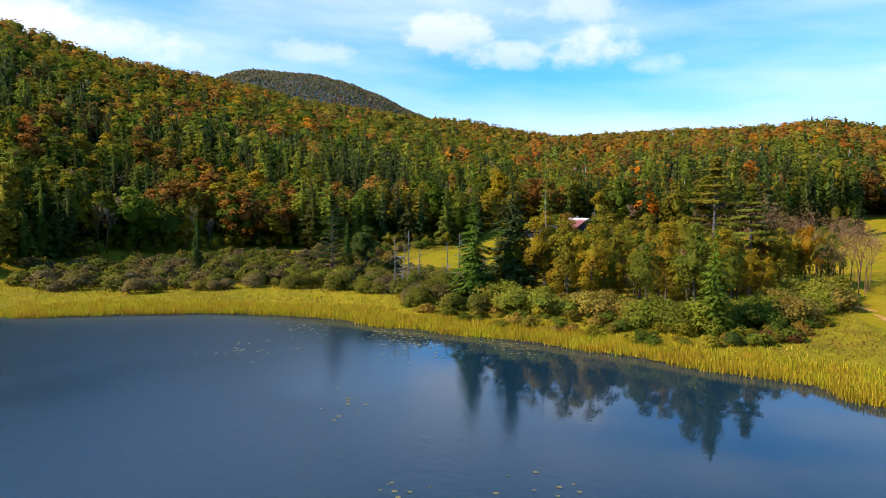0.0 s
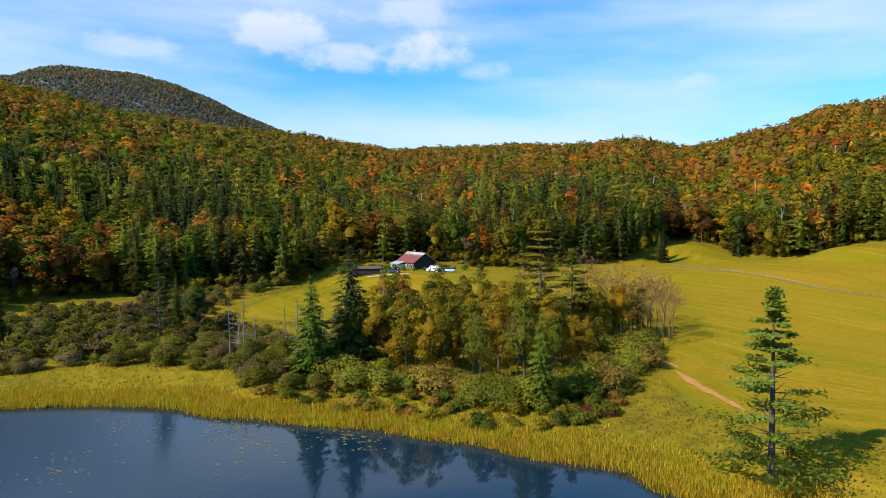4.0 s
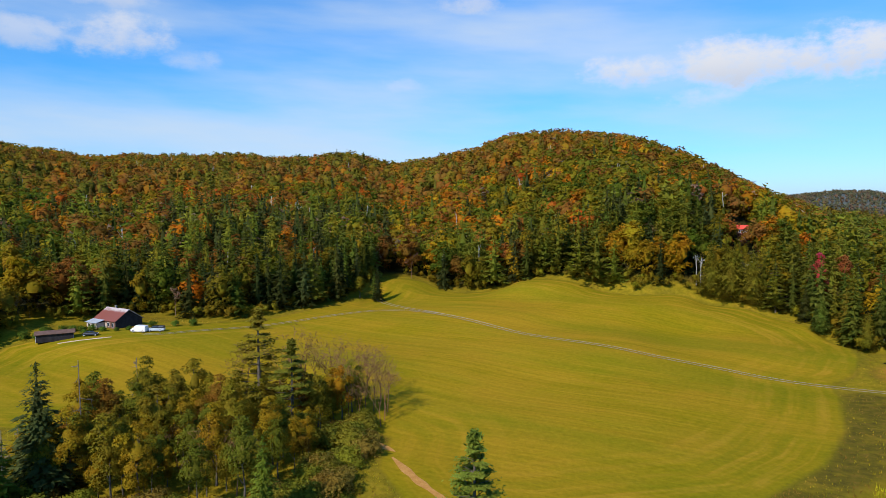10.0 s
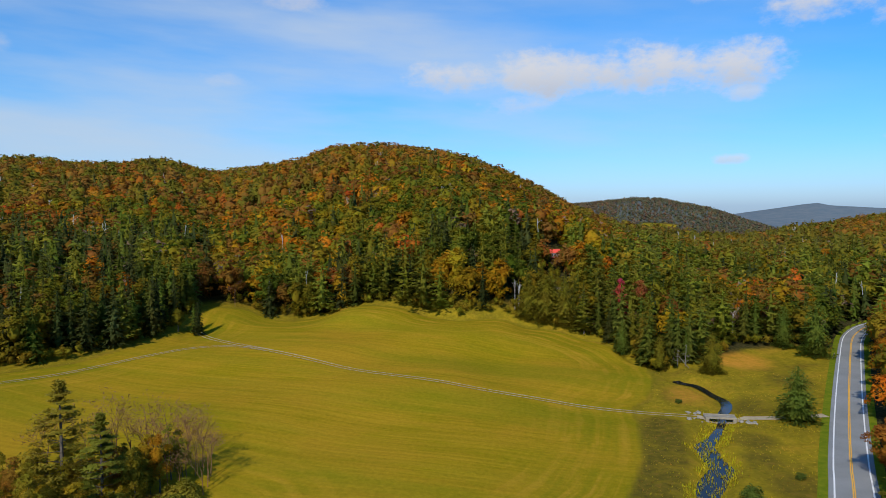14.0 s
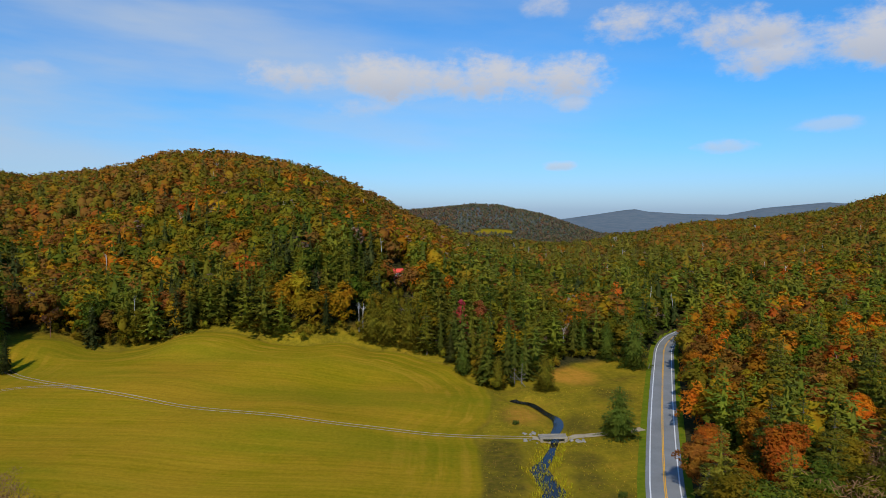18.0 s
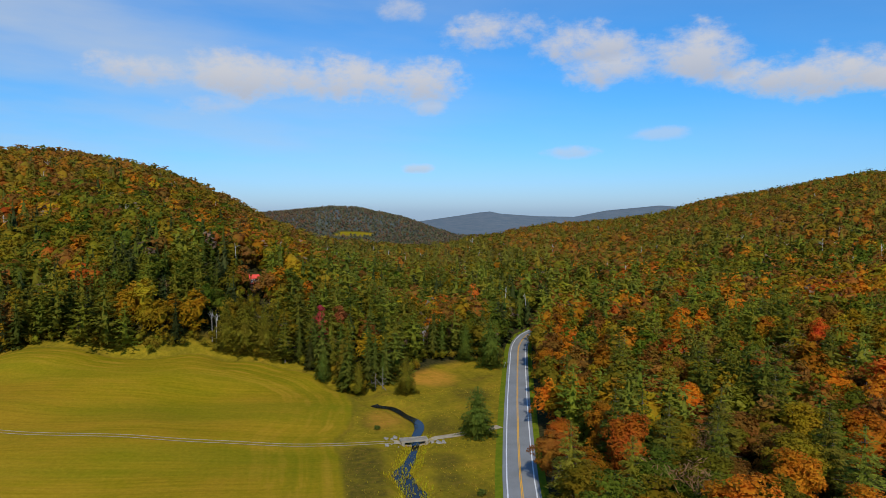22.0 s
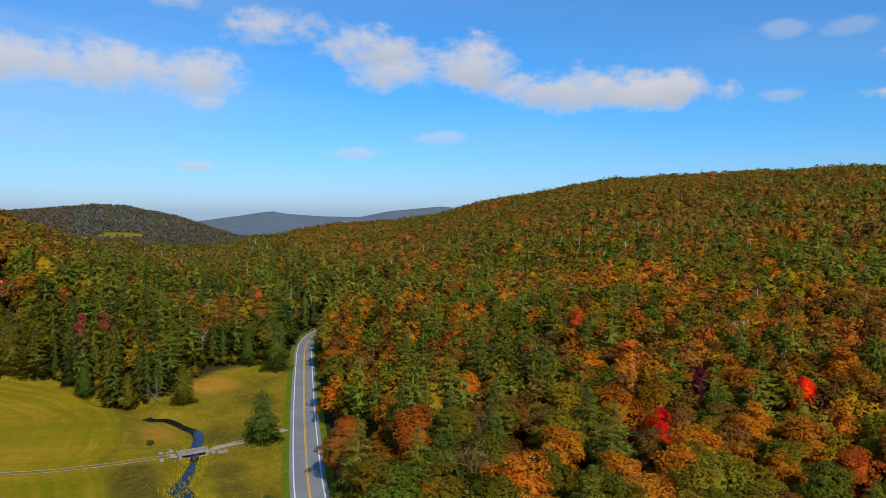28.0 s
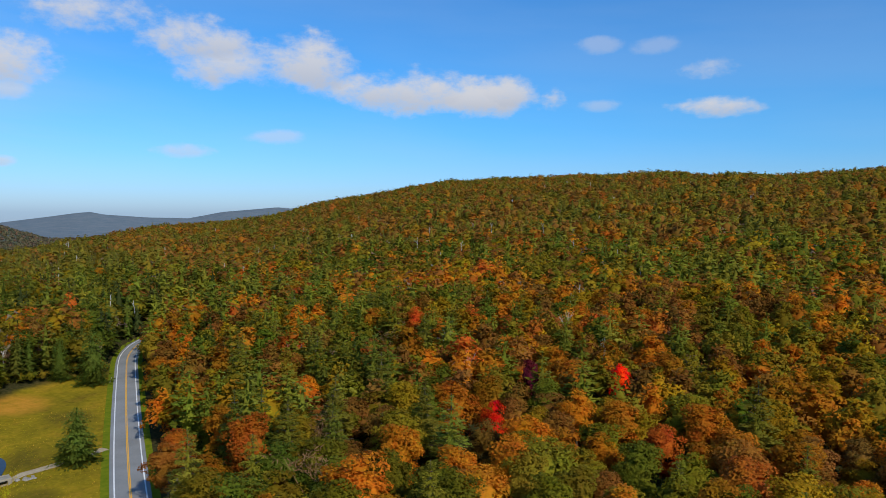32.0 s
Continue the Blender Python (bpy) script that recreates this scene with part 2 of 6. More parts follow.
# ------------------------------------------------------------------ plan
WATER_Z = -2.5
LAKE = [(-175, -75), (-150, -38), (-138, -24), (-131, -19), (-129, -10), (-127, 0), (-125, 9), (-119, 19), (-110, 28), (-98, 35), (-89, 42), (-81, 47), (-73, 52),
        (-64, 56), (-56, 59), (-51, 62), (-43, 61), (-37, 62), (-28, 60), (-14, 54), (2, 46), (15, 30), (20, 0), (14, -40), (-10, -80), (-60, -110), (-120, -110)]
FIELD = [(-176, 62), (-150, 74), (-125, 88), (-104, 101), (-86, 112), (-76, 110), (-70, 97), (-54, 84), (-36, 90), (-9, 112), (-1, 134), (2, 157),
         (1, 184), (-1, 197), (4, 209), (6, 231), (3, 250), (-4, 259), (-15, 271), (-36, 277), (-57, 275), (-69, 268), (-89, 273),
         (-111, 278), (-132, 278), (-143, 267), (-163, 270), (-182, 263), (-172, 236), (-170, 215), (-176, 180), (-188, 156), (-206, 132), (-216, 112), (-205, 92)]
MEADOW = [(-36, 90), (-9, 112), (-1, 134), (2, 157), (1, 184), (-1, 197), (5, 215), (6, 231), (10, 247), (17, 252), (28, 264), (40, 284), (74, 296), (66, 262),
          (55, 222), (46, 188), (37, 150), (32, 118), (29, 90), (27, 60), (0, 60), (-20, 72)]
ROAD = [(52, -140), (42, -60), (36, 0), (33, 50), (33.5, 90), (36.5, 125), (42.8, 154.5), (45.1, 164.5), (50, 184.3), (56.4, 209.3), (65, 242), (77, 286.5),
        (87, 322), (95, 343), (104, 360), (118, 378), (140, 398), (170, 418)]
PATH_LINE = [(49, 202.5), (44, 200), (35, 196.8), (25, 194.6), (16, 193.6), (3, 194.6), (-16, 195.5), (-48, 195.5), (-88, 202), (-120, 210), (-150, 224), (-163, 232), (-172, 240)]
TRACK = [(-120, 210), (-138, 215), (-150, 211), (-158, 198), (-165, 182), (-171, 163), (-181, 141), (-186, 137)]
CREEK = [(-4, 262), (6, 252), (10.5, 246), (13, 235), (18.5, 231), (22.5, 221), (25, 215), (25, 208), (23, 200), (22, 192), (19, 180), (16, 172), (17, 165), (18.5, 158), (15, 147), (13, 136), (8, 118), (0, 95), (-3, 70), (-2, 48)]
CREEK_W = [0.9, 1.4, 2.1, 1.5, 1.1, 1.6, 1.3, 0.9, 1.5, 3.8, 3.2, 2.0, 1.5, 1.9, 1.6, 1.6, 1.6, 1.6, 1.6, 1.6]
# far clearing on the slope of the hill beyond the valley
CLEARING = [(-12, 1830), (0, 1800), (60, 1795), (102, 1830), (92, 1868), (20, 1872)]
# crest of the wooded hills: heading, distance, height of the tree tops
CREST = [(-180, 800, 120), (-130, 700, 150), (-98.5, 750, 173), (-89.5, 800, 160), (-80.5, 880, 148), (-70, 1000, 138), (-63, 1080, 135), (-57, 1170, 126), (-53, 1150, 126),
         (-47.6, 1100, 126), (-40, 1030, 120), (-37.5, 1000, 122), (-33.4, 950, 108), (-31.2, 900, 110), (-27, 850, 118), (-24.7, 810, 129), (-22.2, 800, 130),
         (-19, 780, 125), (-15.2, 745, 110), (-11.8, 715, 93), (-8.4, 700, 79), (-5.3, 680, 61), (-1.4, 660, 47), (3.5, 680, 38), (7.4, 750, 32), (13.5, 950, 39),
         (17, 1100, 45), (21.7, 1200, 51), (26, 1250, 63), (30.4, 1250, 88), (34.5, 1250, 104), (40, 1230, 124), (47.7, 1180, 129), (55.7, 1150, 134), (65, 1100, 125),
         (72, 1100, 130), (100, 1000, 125), (180, 800, 120)]
# edge of the woods: heading, distance
EDGE = [(-180, 200), (-130, 170), (-100, 185), (-90, 225), (-80, 240), (-75, 235), (-66, 236), (-60, 256), (-54, 266), (-48, 250), (-42, 255), (-37, 270), (-34.6, 320), (-31, 316),
        (-28.2, 303), (-25, 308), (-21.8, 299), (-18, 288), (-14.3, 278), (-11.7, 281), (-7.5, 280), (-3.2, 272), (-0.8, 260), (0.6, 252), (2.5, 248), (5, 255), (8, 272), (11, 288), (14.2, 300), (16, 330), (60, 330), (180, 200)]
# heights of the open land: x, y, z
LEVELS = [(-66, 98, 0), (0, 197, -0.3), (21, 193, 0), (-156, 226, 7), (-188, 138, 7), (-207, 142, 7), (-230, 140, 8), (-143, 266, 7.5), (-106, 272, 14.2), (-181, 263, 13), (-68, 268, 10.5)]
LEVELS += [(-59, 273, 10.8), (-36, 277, 7), (-14, 268, 4), (3, 248, 0.5), (-165, 60, 1), (-120, 85, 0.8), (-30, 95, 0), (0, 150, 0), (-50, 150, 1.2), (-110, 160, 4), (-70, 205, 4.5)]
LEVELS += [(-120, 120, 2.5), (20, 225, -0.2), (50, 260, 0.2), (-150, 0, -0.6), (-170, 30, 0), (-140, 45, -0.3), (-110, 235, 8.5), (-35, 225, 2.5), (-200, 95, 3), (-230, 60, 2), (-90, 60, -0.6), (40, 150, 0), (-60, 70, -1), (120, 150, 2), (80, 330, 2)]
FAR_HILL = [(-14, 60), (-6.7, 62), (-3.9, 72), (-0.2, 87), (1.7, 84), (3.5, 69), (5.4, 54), (8.2, 14), (10, -10), (14, -20)]
FAR_RANGE = [(2, 0), (6.8, 20), (10, 53), (11.8, 73), (12.7, 79), (13.5, 66), (16.6, 52), (19.5, 49), (22, 85), (26.2, 114), (28, 104), (32, 130), (40, 60)]
MOUNTAIN = [(-100, 430), (-90, 500), (-84.4, 561), (-83, 595), (-81.5, 612), (-79.2, 607), (-76.5, 601), (-73.8, 568), (-71, 508), (-69.2, 459), (-66.7, 404), (-60, 260), (-52, 150), (-45, 60)]


def table(rows, col, a):
    r = np.array(rows, float)
    return np.interp(a, r[:, 0], r[:, col])


def terrain(x, y):
    """Height of the ground."""
    x, y = np.asarray(x, float), np.asarray(y, float)
    r, a = np.hypot(x, y), np.degrees(np.arctan2(x, y))
    z, total = 0.0, 0.0
    for u, v, h in LEVELS:
        w = ((x - u) ** 2 + (y - v) ** 2 + 60) ** -1.7
        z, total = z + w * h, total + w
    z = z / total
    edge, D, top = table(EDGE, 1, a), table(CREST, 1, a), table(CREST, 2, a) - 24 + 8 * smoothstep(0, 30, a) + 9 * np.exp(-((a + 12) / 7) ** 2) - 6 * smoothstep(-84, -92, a)
    east = smoothstep(8, 40, a) * smoothstep(95, 70, a)
    foot = edge * (1 - east) + 150 * east
    k = np.clip((r - foot) / (D - foot), 0, 1)
    steep = 1.15 - 0.38 * smoothstep(-24, -14, a) * smoothstep(10, 0, a)
    rise = (np.sin(k * np.pi / 2) ** steep) * (1 - east) + east * (0.35 * k + 0.65 * k * k * (3 - 2 * k))
    z = z * (1 - k) + rise * top
    past = smoothstep(0, 500, r - D)
    z = z * (1 - past) + past * np.minimum(z, 25)
    rough = np.array([noise.noise((u / 60, v / 60, 0)) for u, v in zip(x.ravel(), y.ravel())]).reshape(x.shape)
    z = z + rough * (0.45 + 5 * np.clip(k * 3, 0, 1) * (1 - past) + 8 * past)
    z = z + 15 * np.exp(-((x + 38) ** 2 + (y - 350) ** 2) / 32 ** 2)
    z = np.where(r > D + 150, z * np.exp(-np.clip((r - D - 150) / 900, 0, 9) ** 2), z)
    valley = smoothstep(-6, -1, a) * smoothstep(19, 12, a)
    z = z - 22 * valley * smoothstep(0, 350, r - D)
    for rows, Dl, w in ((FAR_HILL, 2300, 420), (FAR_RANGE, 4000, 600), (MOUNTAIN, 3200, 900)):
        lift = table(rows, 1, a) - 9
        lift = np.where((a > rows[0][0]) & (a < rows[-1][0]), lift, -40)
        hill = (lift + 20) * np.exp(-np.abs((r - Dl) / w) ** 2.2) - 20
        z = np.where(r > D + 150, np.maximum(z, hill), z)
    bank = line_dist(x, y, LAKE + LAKE[:1])
    lake = in_poly(x, y, LAKE)
    shore = np.where(lake, -2.4 - np.clip(bank, 0, 8) * 0.3, -2.4 + np.clip(bank, 0, 14) * 0.13)
    near_shore = lake | (bank < 14)
    z = np.where(near_shore, np.where(lake, shore, np.minimum(z, shore)), z)
    cd = line_dist(x, y, CREEK)
    z = z - 1.3 * smoothstep(6.0, 2.0, cd)
    rd = line_dist(x, y, ROAD)
    z = z * smoothstep(4.5, 16, rd) + 0.25 * (1 - smoothstep(4.5, 16, rd))
    return z


# ------------------------------------------------------------------ ground
az = np.radians(np.concatenate([np.arange(-180, -104, 4), np.arange(-104, 80, 0.36), np.arange(80, 180, 4)]))
rings = np.concatenate([np.geomspace(6, 60, 14)[:-1], np.arange(60, 130, 1.6), np.arange(130, 300, 1.7), np.arange(300, 420, 3.0), np.geomspace(420, 1350, 64), np.geomspace(1380, 2400, 40), np.geomspace(2450, 4700, 22)])
A, Rr = np.meshgrid(az, rings)
gx, gy = (np.sin(A) * Rr).ravel(), (np.cos(A) * Rr).ravel()
gz = terrain(gx, gy)
na, nr = len(az), len(rings)
i0 = (np.arange(nr - 1)[:, None] * na + np.arange(na)[None]).ravel()
i1 = (np.arange(nr - 1)[:, None] * na + (np.arange(na)[None] + 1) % na).ravel()
gf = np.stack([i0, i1, i1 + na, i0 + na], 1)[:, ::-1]
fa = np.degrees(np.arctan2(gx, gy))
field_d = np.where(in_poly(gx, gy, FIELD), 1, -1) * line_dist(gx, gy, FIELD + FIELD[:1])
mead_d = np.where(in_poly(gx, gy, MEADOW), 1, -1) * line_dist(gx, gy, MEADOW + MEADOW[:1])
zone = np.zeros((len(gx), 4))
zone[:, 0] = smoothstep(-0.9, 0.9, field_d)
zone[:, 0] = np.maximum(zone[:, 0], in_poly(gx, gy, CLEARING))
zone[:, 1] = np.maximum(smoothstep(-1.5, 1.5, mead_d), smoothstep(34, 20, np.hypot(gx, gy) - table(EDGE, 1, fa) + 16 * (fa > -36)) * (fa < 15)) * (1 - zone[:, 0])
zone[:, 2] = smoothstep(6, 0, line_dist(gx, gy, LAKE + LAKE[:1])) + in_poly(gx, gy, LAKE)
# alpha: canopy share up to 1, share of painted haze above 1
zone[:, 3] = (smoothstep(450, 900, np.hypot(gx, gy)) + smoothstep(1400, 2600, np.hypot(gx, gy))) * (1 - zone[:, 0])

GROUND, n, l, b = material("ground_soil_and_grass", 1.0, 0.02)
za = n.new("ShaderNodeAttribute")
za.attribute_name = "tint"
zs = n.new("ShaderNodeSeparateColor")
l.new(za.outputs["Color"], zs.inputs[0])
p = position(n)
mow = n.new("ShaderNodeMapping")
mow.inputs["Rotation"].default_value, mow.inputs["Scale"].default_value = (0, 0, radians(12)), (0.02, 0.22, 0.02)
l.new(p, mow.inputs["Vector"])
streak = noise_of(n, l, 1.0, 6, mow.outputs[0])
broad = noise_of(n, l, 0.018, 5, p)
fine = noise_of(n, l, 0.9, 5, p)
grass = ramp(n, l, mix(n, l, 0.5, streak, broad), [(0.30, (0.125, 0.136, 0.004)), (0.46, (0.220, 0.172, 0.004)), (0.60, (0.39, 0.236, 0.016))])
hay = ramp(n, l, noise_of(n, l, 0.03, 6, p, 0.65), [(0.40, (0.0, 0.0, 0.0)), (0.62, (1.0, 1.0, 1.0))])
grass = mix(n, l, hay, grass, (0.36, 0.200, 0.014))
fine_rows = n.new("ShaderNodeMapping")
fine_rows.inputs["Rotation"].default_value, fine_rows.inputs["Scale"].default_value = (0, 0, radians(12)), (0.03, 0.9, 0.03)
l.new(p, fine_rows.inputs["Vector"])
grass = mix(n, l, 0.3, grass, ramp(n, l, noise_of(n, l, 1.0, 3, fine_rows.outputs[0]), [(0.35, (0.10, 0.105, 0.003)), (0.65, (0.34, 0.25, 0.012))]))
rim_at = n.new("ShaderNodeAttribute")
rim_at.attribute_name = "rim"
rows_at = n.new("ShaderNodeCombineXYZ")
wander = n.new("ShaderNodeMath")
wander.operation, wander.inputs[1].default_value = "MULTIPLY", 14.0
l.new(noise_of(n, l, 0.02, 3, p), wander.inputs[0])
l.new(rim_at.outputs["Fac"], rows_at.inputs[0])
l.new(wander.outputs[0], rows_at.inputs[1])
swath = ramp(n, l, noise_of(n, l, 0.32, 3, rows_at.outputs[0]), [(0.36, (0.115, 0.140, 0.004)), (0.5, (0.22, 0.175, 0.006)), (0.64, (0.42, 0.25, 0.025))])
near_rim = n.new("ShaderNodeMapRange")
near_rim.inputs["From Min"].default_value, near_rim.inputs["From Max"].default_value = 34.0, 8.0
l.new(rim_at.outputs["Fac"], near_rim.inputs["Value"])
worn_rim = n.new("ShaderNodeMath")
worn_rim.operation = "MULTIPLY"
l.new(near_rim.outputs[0], worn_rim.inputs[0])
l.new(ramp(n, l, noise_of(n, l, 0.014, 4, p), [(0.40, (0.25, 0.25, 0.25)), (0.6, (0.9, 0.9, 0.9))]), worn_rim.inputs[1])
grass = mix(n, l, worn_rim.outputs[0], grass, swath)
lush = n.new("ShaderNodeMapping")
lush.inputs["Rotation"].default_value, lush.inputs["Scale"].default_value = (0, 0, radians(8)), (0.008, 0.045, 0.02)
l.new(p, lush.inputs["Vector"])
grass = mix(n, l, ramp(n, l, noise_of(n, l, 1.0, 5, lush.outputs[0], 0.6), [(0.46, (0.0, 0.0, 0.0)), (0.62, (0.5, 0.5, 0.5))]), grass, (0.125, 0.155, 0.005))
grass = mix(n, l, 0.25, grass, ramp(n, l, fine, [(0.3, (0.10, 0.09, 0.004)), (0.7, (0.30, 0.22, 0.012))]))
grass = mix(n, l, 1.0, grass, (1.13, 1.05, 1.0), "MULTIPLY")
sedge = ramp(n, l, noise_of(n, l, 0.05, 7, p, 0.65), [(0.33, (0.12, 0.055, 0.012)), (0.43, (0.18, 0.13, 0.008)), (0.54, (0.30, 0.21, 0.008)), (0.66, (0.44, 0.23, 0.02))])
sedge = mix(n, l, 0.45, sedge, ramp(n, l, noise_of(n, l, 0.3, 6, p, 0.7), [(0.34, (0.10, 0.09, 0.007)), (0.5, (0.24, 0.185, 0.008)), (0.66, (0.42, 0.26, 0.02))]))
sedge = mix(n, l, 0.35, sedge, ramp(n, l, fine, [(0.3, (0.05, 0.05, 0.006)), (0.7, (0.30, 0.21, 0.02))]))
for name, colours in (("scrub", [(0.3, (0.070, 0.052, 0.012)), (0.5, (0.115, 0.090, 0.010)), (0.7, (0.18, 0.11, 0.018))]), ("ruddy", [(0.3, (0.36, 0.19, 0.014)), (0.7, (0.56, 0.25, 0.035))])):
    spot = n.new("ShaderNodeAttribute")
    spot.attribute_name = name
    cover = n.new("ShaderNodeMath")
    cover.operation, cover.use_clamp = "MULTIPLY", True
    l.new(spot.outputs["Fac"], cover.inputs[0])
    l.new(ramp(n, l, noise_of(n, l, 0.16, 5, p, 0.65), [(0.34, (0.45, 0.45, 0.45)), (0.50, (1.0, 1.0, 1.0))]), cover.inputs[1])
    sedge = mix(n, l, cover.outputs[0], sedge, ramp(n, l, noise_of(n, l, 0.5, 6, p, 0.7), colours))
litter = ramp(n, l, fine, [(0.3, (0.02, 0.025, 0.008)), (0.7, (0.07, 0.055, 0.02))])
mud = ramp(n, l, fine, [(0.3, (0.02, 0.018, 0.012)), (0.7, (0.06, 0.05, 0.03))])
col = mix(n, l, zs.outputs[1], litter, sedge)
col = mix(n, l, zs.outputs[0], col, grass)
col = mix(n, l, zs.outputs[2], col, mud)
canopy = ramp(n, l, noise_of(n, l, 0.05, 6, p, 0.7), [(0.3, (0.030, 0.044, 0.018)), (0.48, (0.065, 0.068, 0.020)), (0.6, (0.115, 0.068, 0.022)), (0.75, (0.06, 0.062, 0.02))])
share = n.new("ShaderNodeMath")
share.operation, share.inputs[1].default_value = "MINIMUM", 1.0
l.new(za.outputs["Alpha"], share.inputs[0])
# aerial haze put into the ground colour, blue-grey growing with distance
far_haze = n.new("ShaderNodeMath")
far_haze.operation, far_haze.inputs[1].default_value, far_haze.use_clamp = "SUBTRACT", 1.0, True
l.new(za.outputs["Alpha"], far_haze.inputs[0])
canopy = mix(n, l, far_haze.outputs[0], canopy, ramp(n, l, noise_of(n, l, 0.02, 6, p, 0.7), [(0.35, (0.115, 0.155, 0.180)), (0.65, (0.165, 0.190, 0.205))]))
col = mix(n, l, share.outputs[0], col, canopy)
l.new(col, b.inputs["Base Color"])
relief = n.new("ShaderNodeMath")
relief.operation = "MULTIPLY_ADD"
l.new(noise_of(n, l, 0.09, 4, p), relief.inputs[0])
scaled = n.new("ShaderNodeMath")
scaled.operation = "MULTIPLY"
scaled.inputs[1].default_value = 30.0
l.new(share.outputs[0], scaled.inputs[0])
l.new(scaled.outputs[0], relief.inputs[1])
l.new(fine, relief.inputs[2])
bump(n, l, b, relief.outputs[0], 0.6, 0.25)
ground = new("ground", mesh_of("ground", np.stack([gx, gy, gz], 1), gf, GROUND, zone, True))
scrub = smoothstep(7.5, 3.5, line_dist(gx, gy, [(-6, 116), (3, 136), (6.5, 157), (6.5, 187)]))
for u, v, rad in ((12, 214, 5), (31, 206, 6), (28, 176, 5), (27, 163, 4), (32, 148, 6), (48, 240, 7), (22, 122, 9)):
    scrub = np.maximum(scrub, 0.85 * smoothstep(rad * 1.4, rad * 0.5, np.hypot((gx - u), (gy - v) * 0.7)))
ground.data.attributes.new("scrub", "FLOAT", "POINT").data.foreach_set("value", scrub.astype(np.float32))
ruddy = np.maximum(smoothstep(14, 5, np.hypot(gx - 36, (gy - 266) * 0.8)), 0.7 * smoothstep(9, 3, np.hypot(gx - 15, (gy - 216) * 0.6)))
ground.data.attributes.new("ruddy", "FLOAT", "POINT").data.foreach_set("value", ruddy.astype(np.float32))
ground.data.attributes.new("rim", "FLOAT", "POINT").data.foreach_set("value", field_d.astype(np.float32))
tagged(ground, "rolling ground with mown hayfield, sedge meadow and woodland floor", "ground", kind="structure")

# lake
WATER, n, l, b = material("lake_water", 0.03, 0.5)
b.inputs["Base Color"].default_value, b.inputs["IOR"].default_value = (0.007, 0.024, 0.038, 1), 1.33
p = position(n)
wave = n.new("ShaderNodeMapping")
wave.inputs["Rotation"].default_value, wave.inputs["Scale"].default_value = (0, 0, radians(25)), (0.5, 1.0, 1.0)
l.new(p, wave.inputs["Vector"])
ripple = noise_of(n, l, 1.6, 3, wave.outputs[0])
gust = n.new("ShaderNodeMapRange")
gust.inputs["From Min"].default_value, gust.inputs["From Max"].default_value = 0.36, 0.58
gust.inputs["To Min"].default_value = 0.5
l.new(noise_of(n, l, 0.02, 3, p), gust.inputs["Value"])
wsep = n.new("ShaderNodeSeparateXYZ")
l.new(p, wsep.inputs[0])
open_water = n.new("ShaderNodeMapRange")
open_water.inputs["From Min"].default_value, open_water.inputs["From Max"].default_value = 34.0, 2.0
open_water.inputs["To Min"].default_value, open_water.inputs["To Max"].default_value = 0.25, 3.2
l.new(wsep.outputs[1], open_water.inputs["Value"])
wind = n.new("ShaderNodeMath")
wind.operation = "MULTIPLY"
l.new(gust.outputs[0], wind.inputs[0])
l.new(open_water.outputs[0], wind.inputs[1])
rr = n.new("ShaderNodeMath")
rr.operation = "MULTIPLY"
l.new(ripple, rr.inputs[0])
l.new(wind.outputs[0], rr.inputs[1])
bump(n, l, b, rr.outputs[0], 0.12, 0.15)
ruffled = n.new("ShaderNodeMapRange")
ruffled.inputs["From Min"].default_value, ruffled.inputs["From Max"].default_value = 0.25, 2.2
ruffled.inputs["To Min"].default_value, ruffled.inputs["To Max"].default_value = 0.03, 0.26
l.new(wind.outputs[0], ruffled.inputs["Value"])
l.new(ruffled.outputs[0], b.inputs["Roughness"])
bm = bmesh.new()
face = bm.faces.new([bm.verts.new((x, y, WATER_Z)) for x, y in LAKE])
bmesh.ops.triangulate(bm, faces=[face])
lake_ob = tagged(new("lake", bm_mesh("lake", bm, WATER)), "calm dark lake water mirroring sky and trees", "water", kind="structure")


def ribbon(line, left, right, lift, step=2.0, widths=None, follow=True):
    """A strip along a line, from left to right of it, laid on the ground at a height of lift."""
    pts = curve_points(line, step)
    P = np.array(pts)
    T = np.gradient(P, axis=0)
    T /= np.linalg.norm(T, axis=1)[:, None]
    N = np.stack([T[:, 1], -T[:, 0]], 1)
    w = np.ones(len(P)) if widths is None else np.interp(np.linspace(0, 1, len(P)), np.linspace(0, 1, len(widths)), widths)
    Lp, Rp = P - N * (left * w)[:, None], P + N * (right * w)[:, None]
    zc = terrain(P[:, 0], P[:, 1]) + lift if follow else np.full(len(P), lift)
    zl = np.maximum(zc, terrain(Lp[:, 0], Lp[:, 1]) + lift) if follow else zc
    zr = np.maximum(zc, terrain(Rp[:, 0], Rp[:, 1]) + lift) if follow else zc
    V = np.concatenate([np.column_stack([Lp, zl]), np.column_stack([Rp, zr])])
    k = len(P)
    i = np.arange(k - 1)
    return V, np.stack([i, i + k, i + k + 1, i + 1], 1)


ASPHALT, n, l, b = material("asphalt", 0.85, 0.25)
p = position(n)
f = mix(n, l, 0.5, noise_of(n, l, 0.12, 5, p), noise_of(n, l, 6.0, 3, p))
l.new(ramp(n, l, f, [(0.35, (0.18, 0.185, 0.18)), (0.65, (0.27, 0.275, 0.27))]), b.inputs["Base Color"])
WHITE_LINE = simple("white_road_paint", (0.66, 0.66, 0.64), (0.82, 0.82, 0.80), 1.0, 0.6)
YELLOW_LINE = simple("yellow_road_paint", (0.70, 0.34, 0.015), (0.85, 0.45, 0.03), 1.0, 0.6)
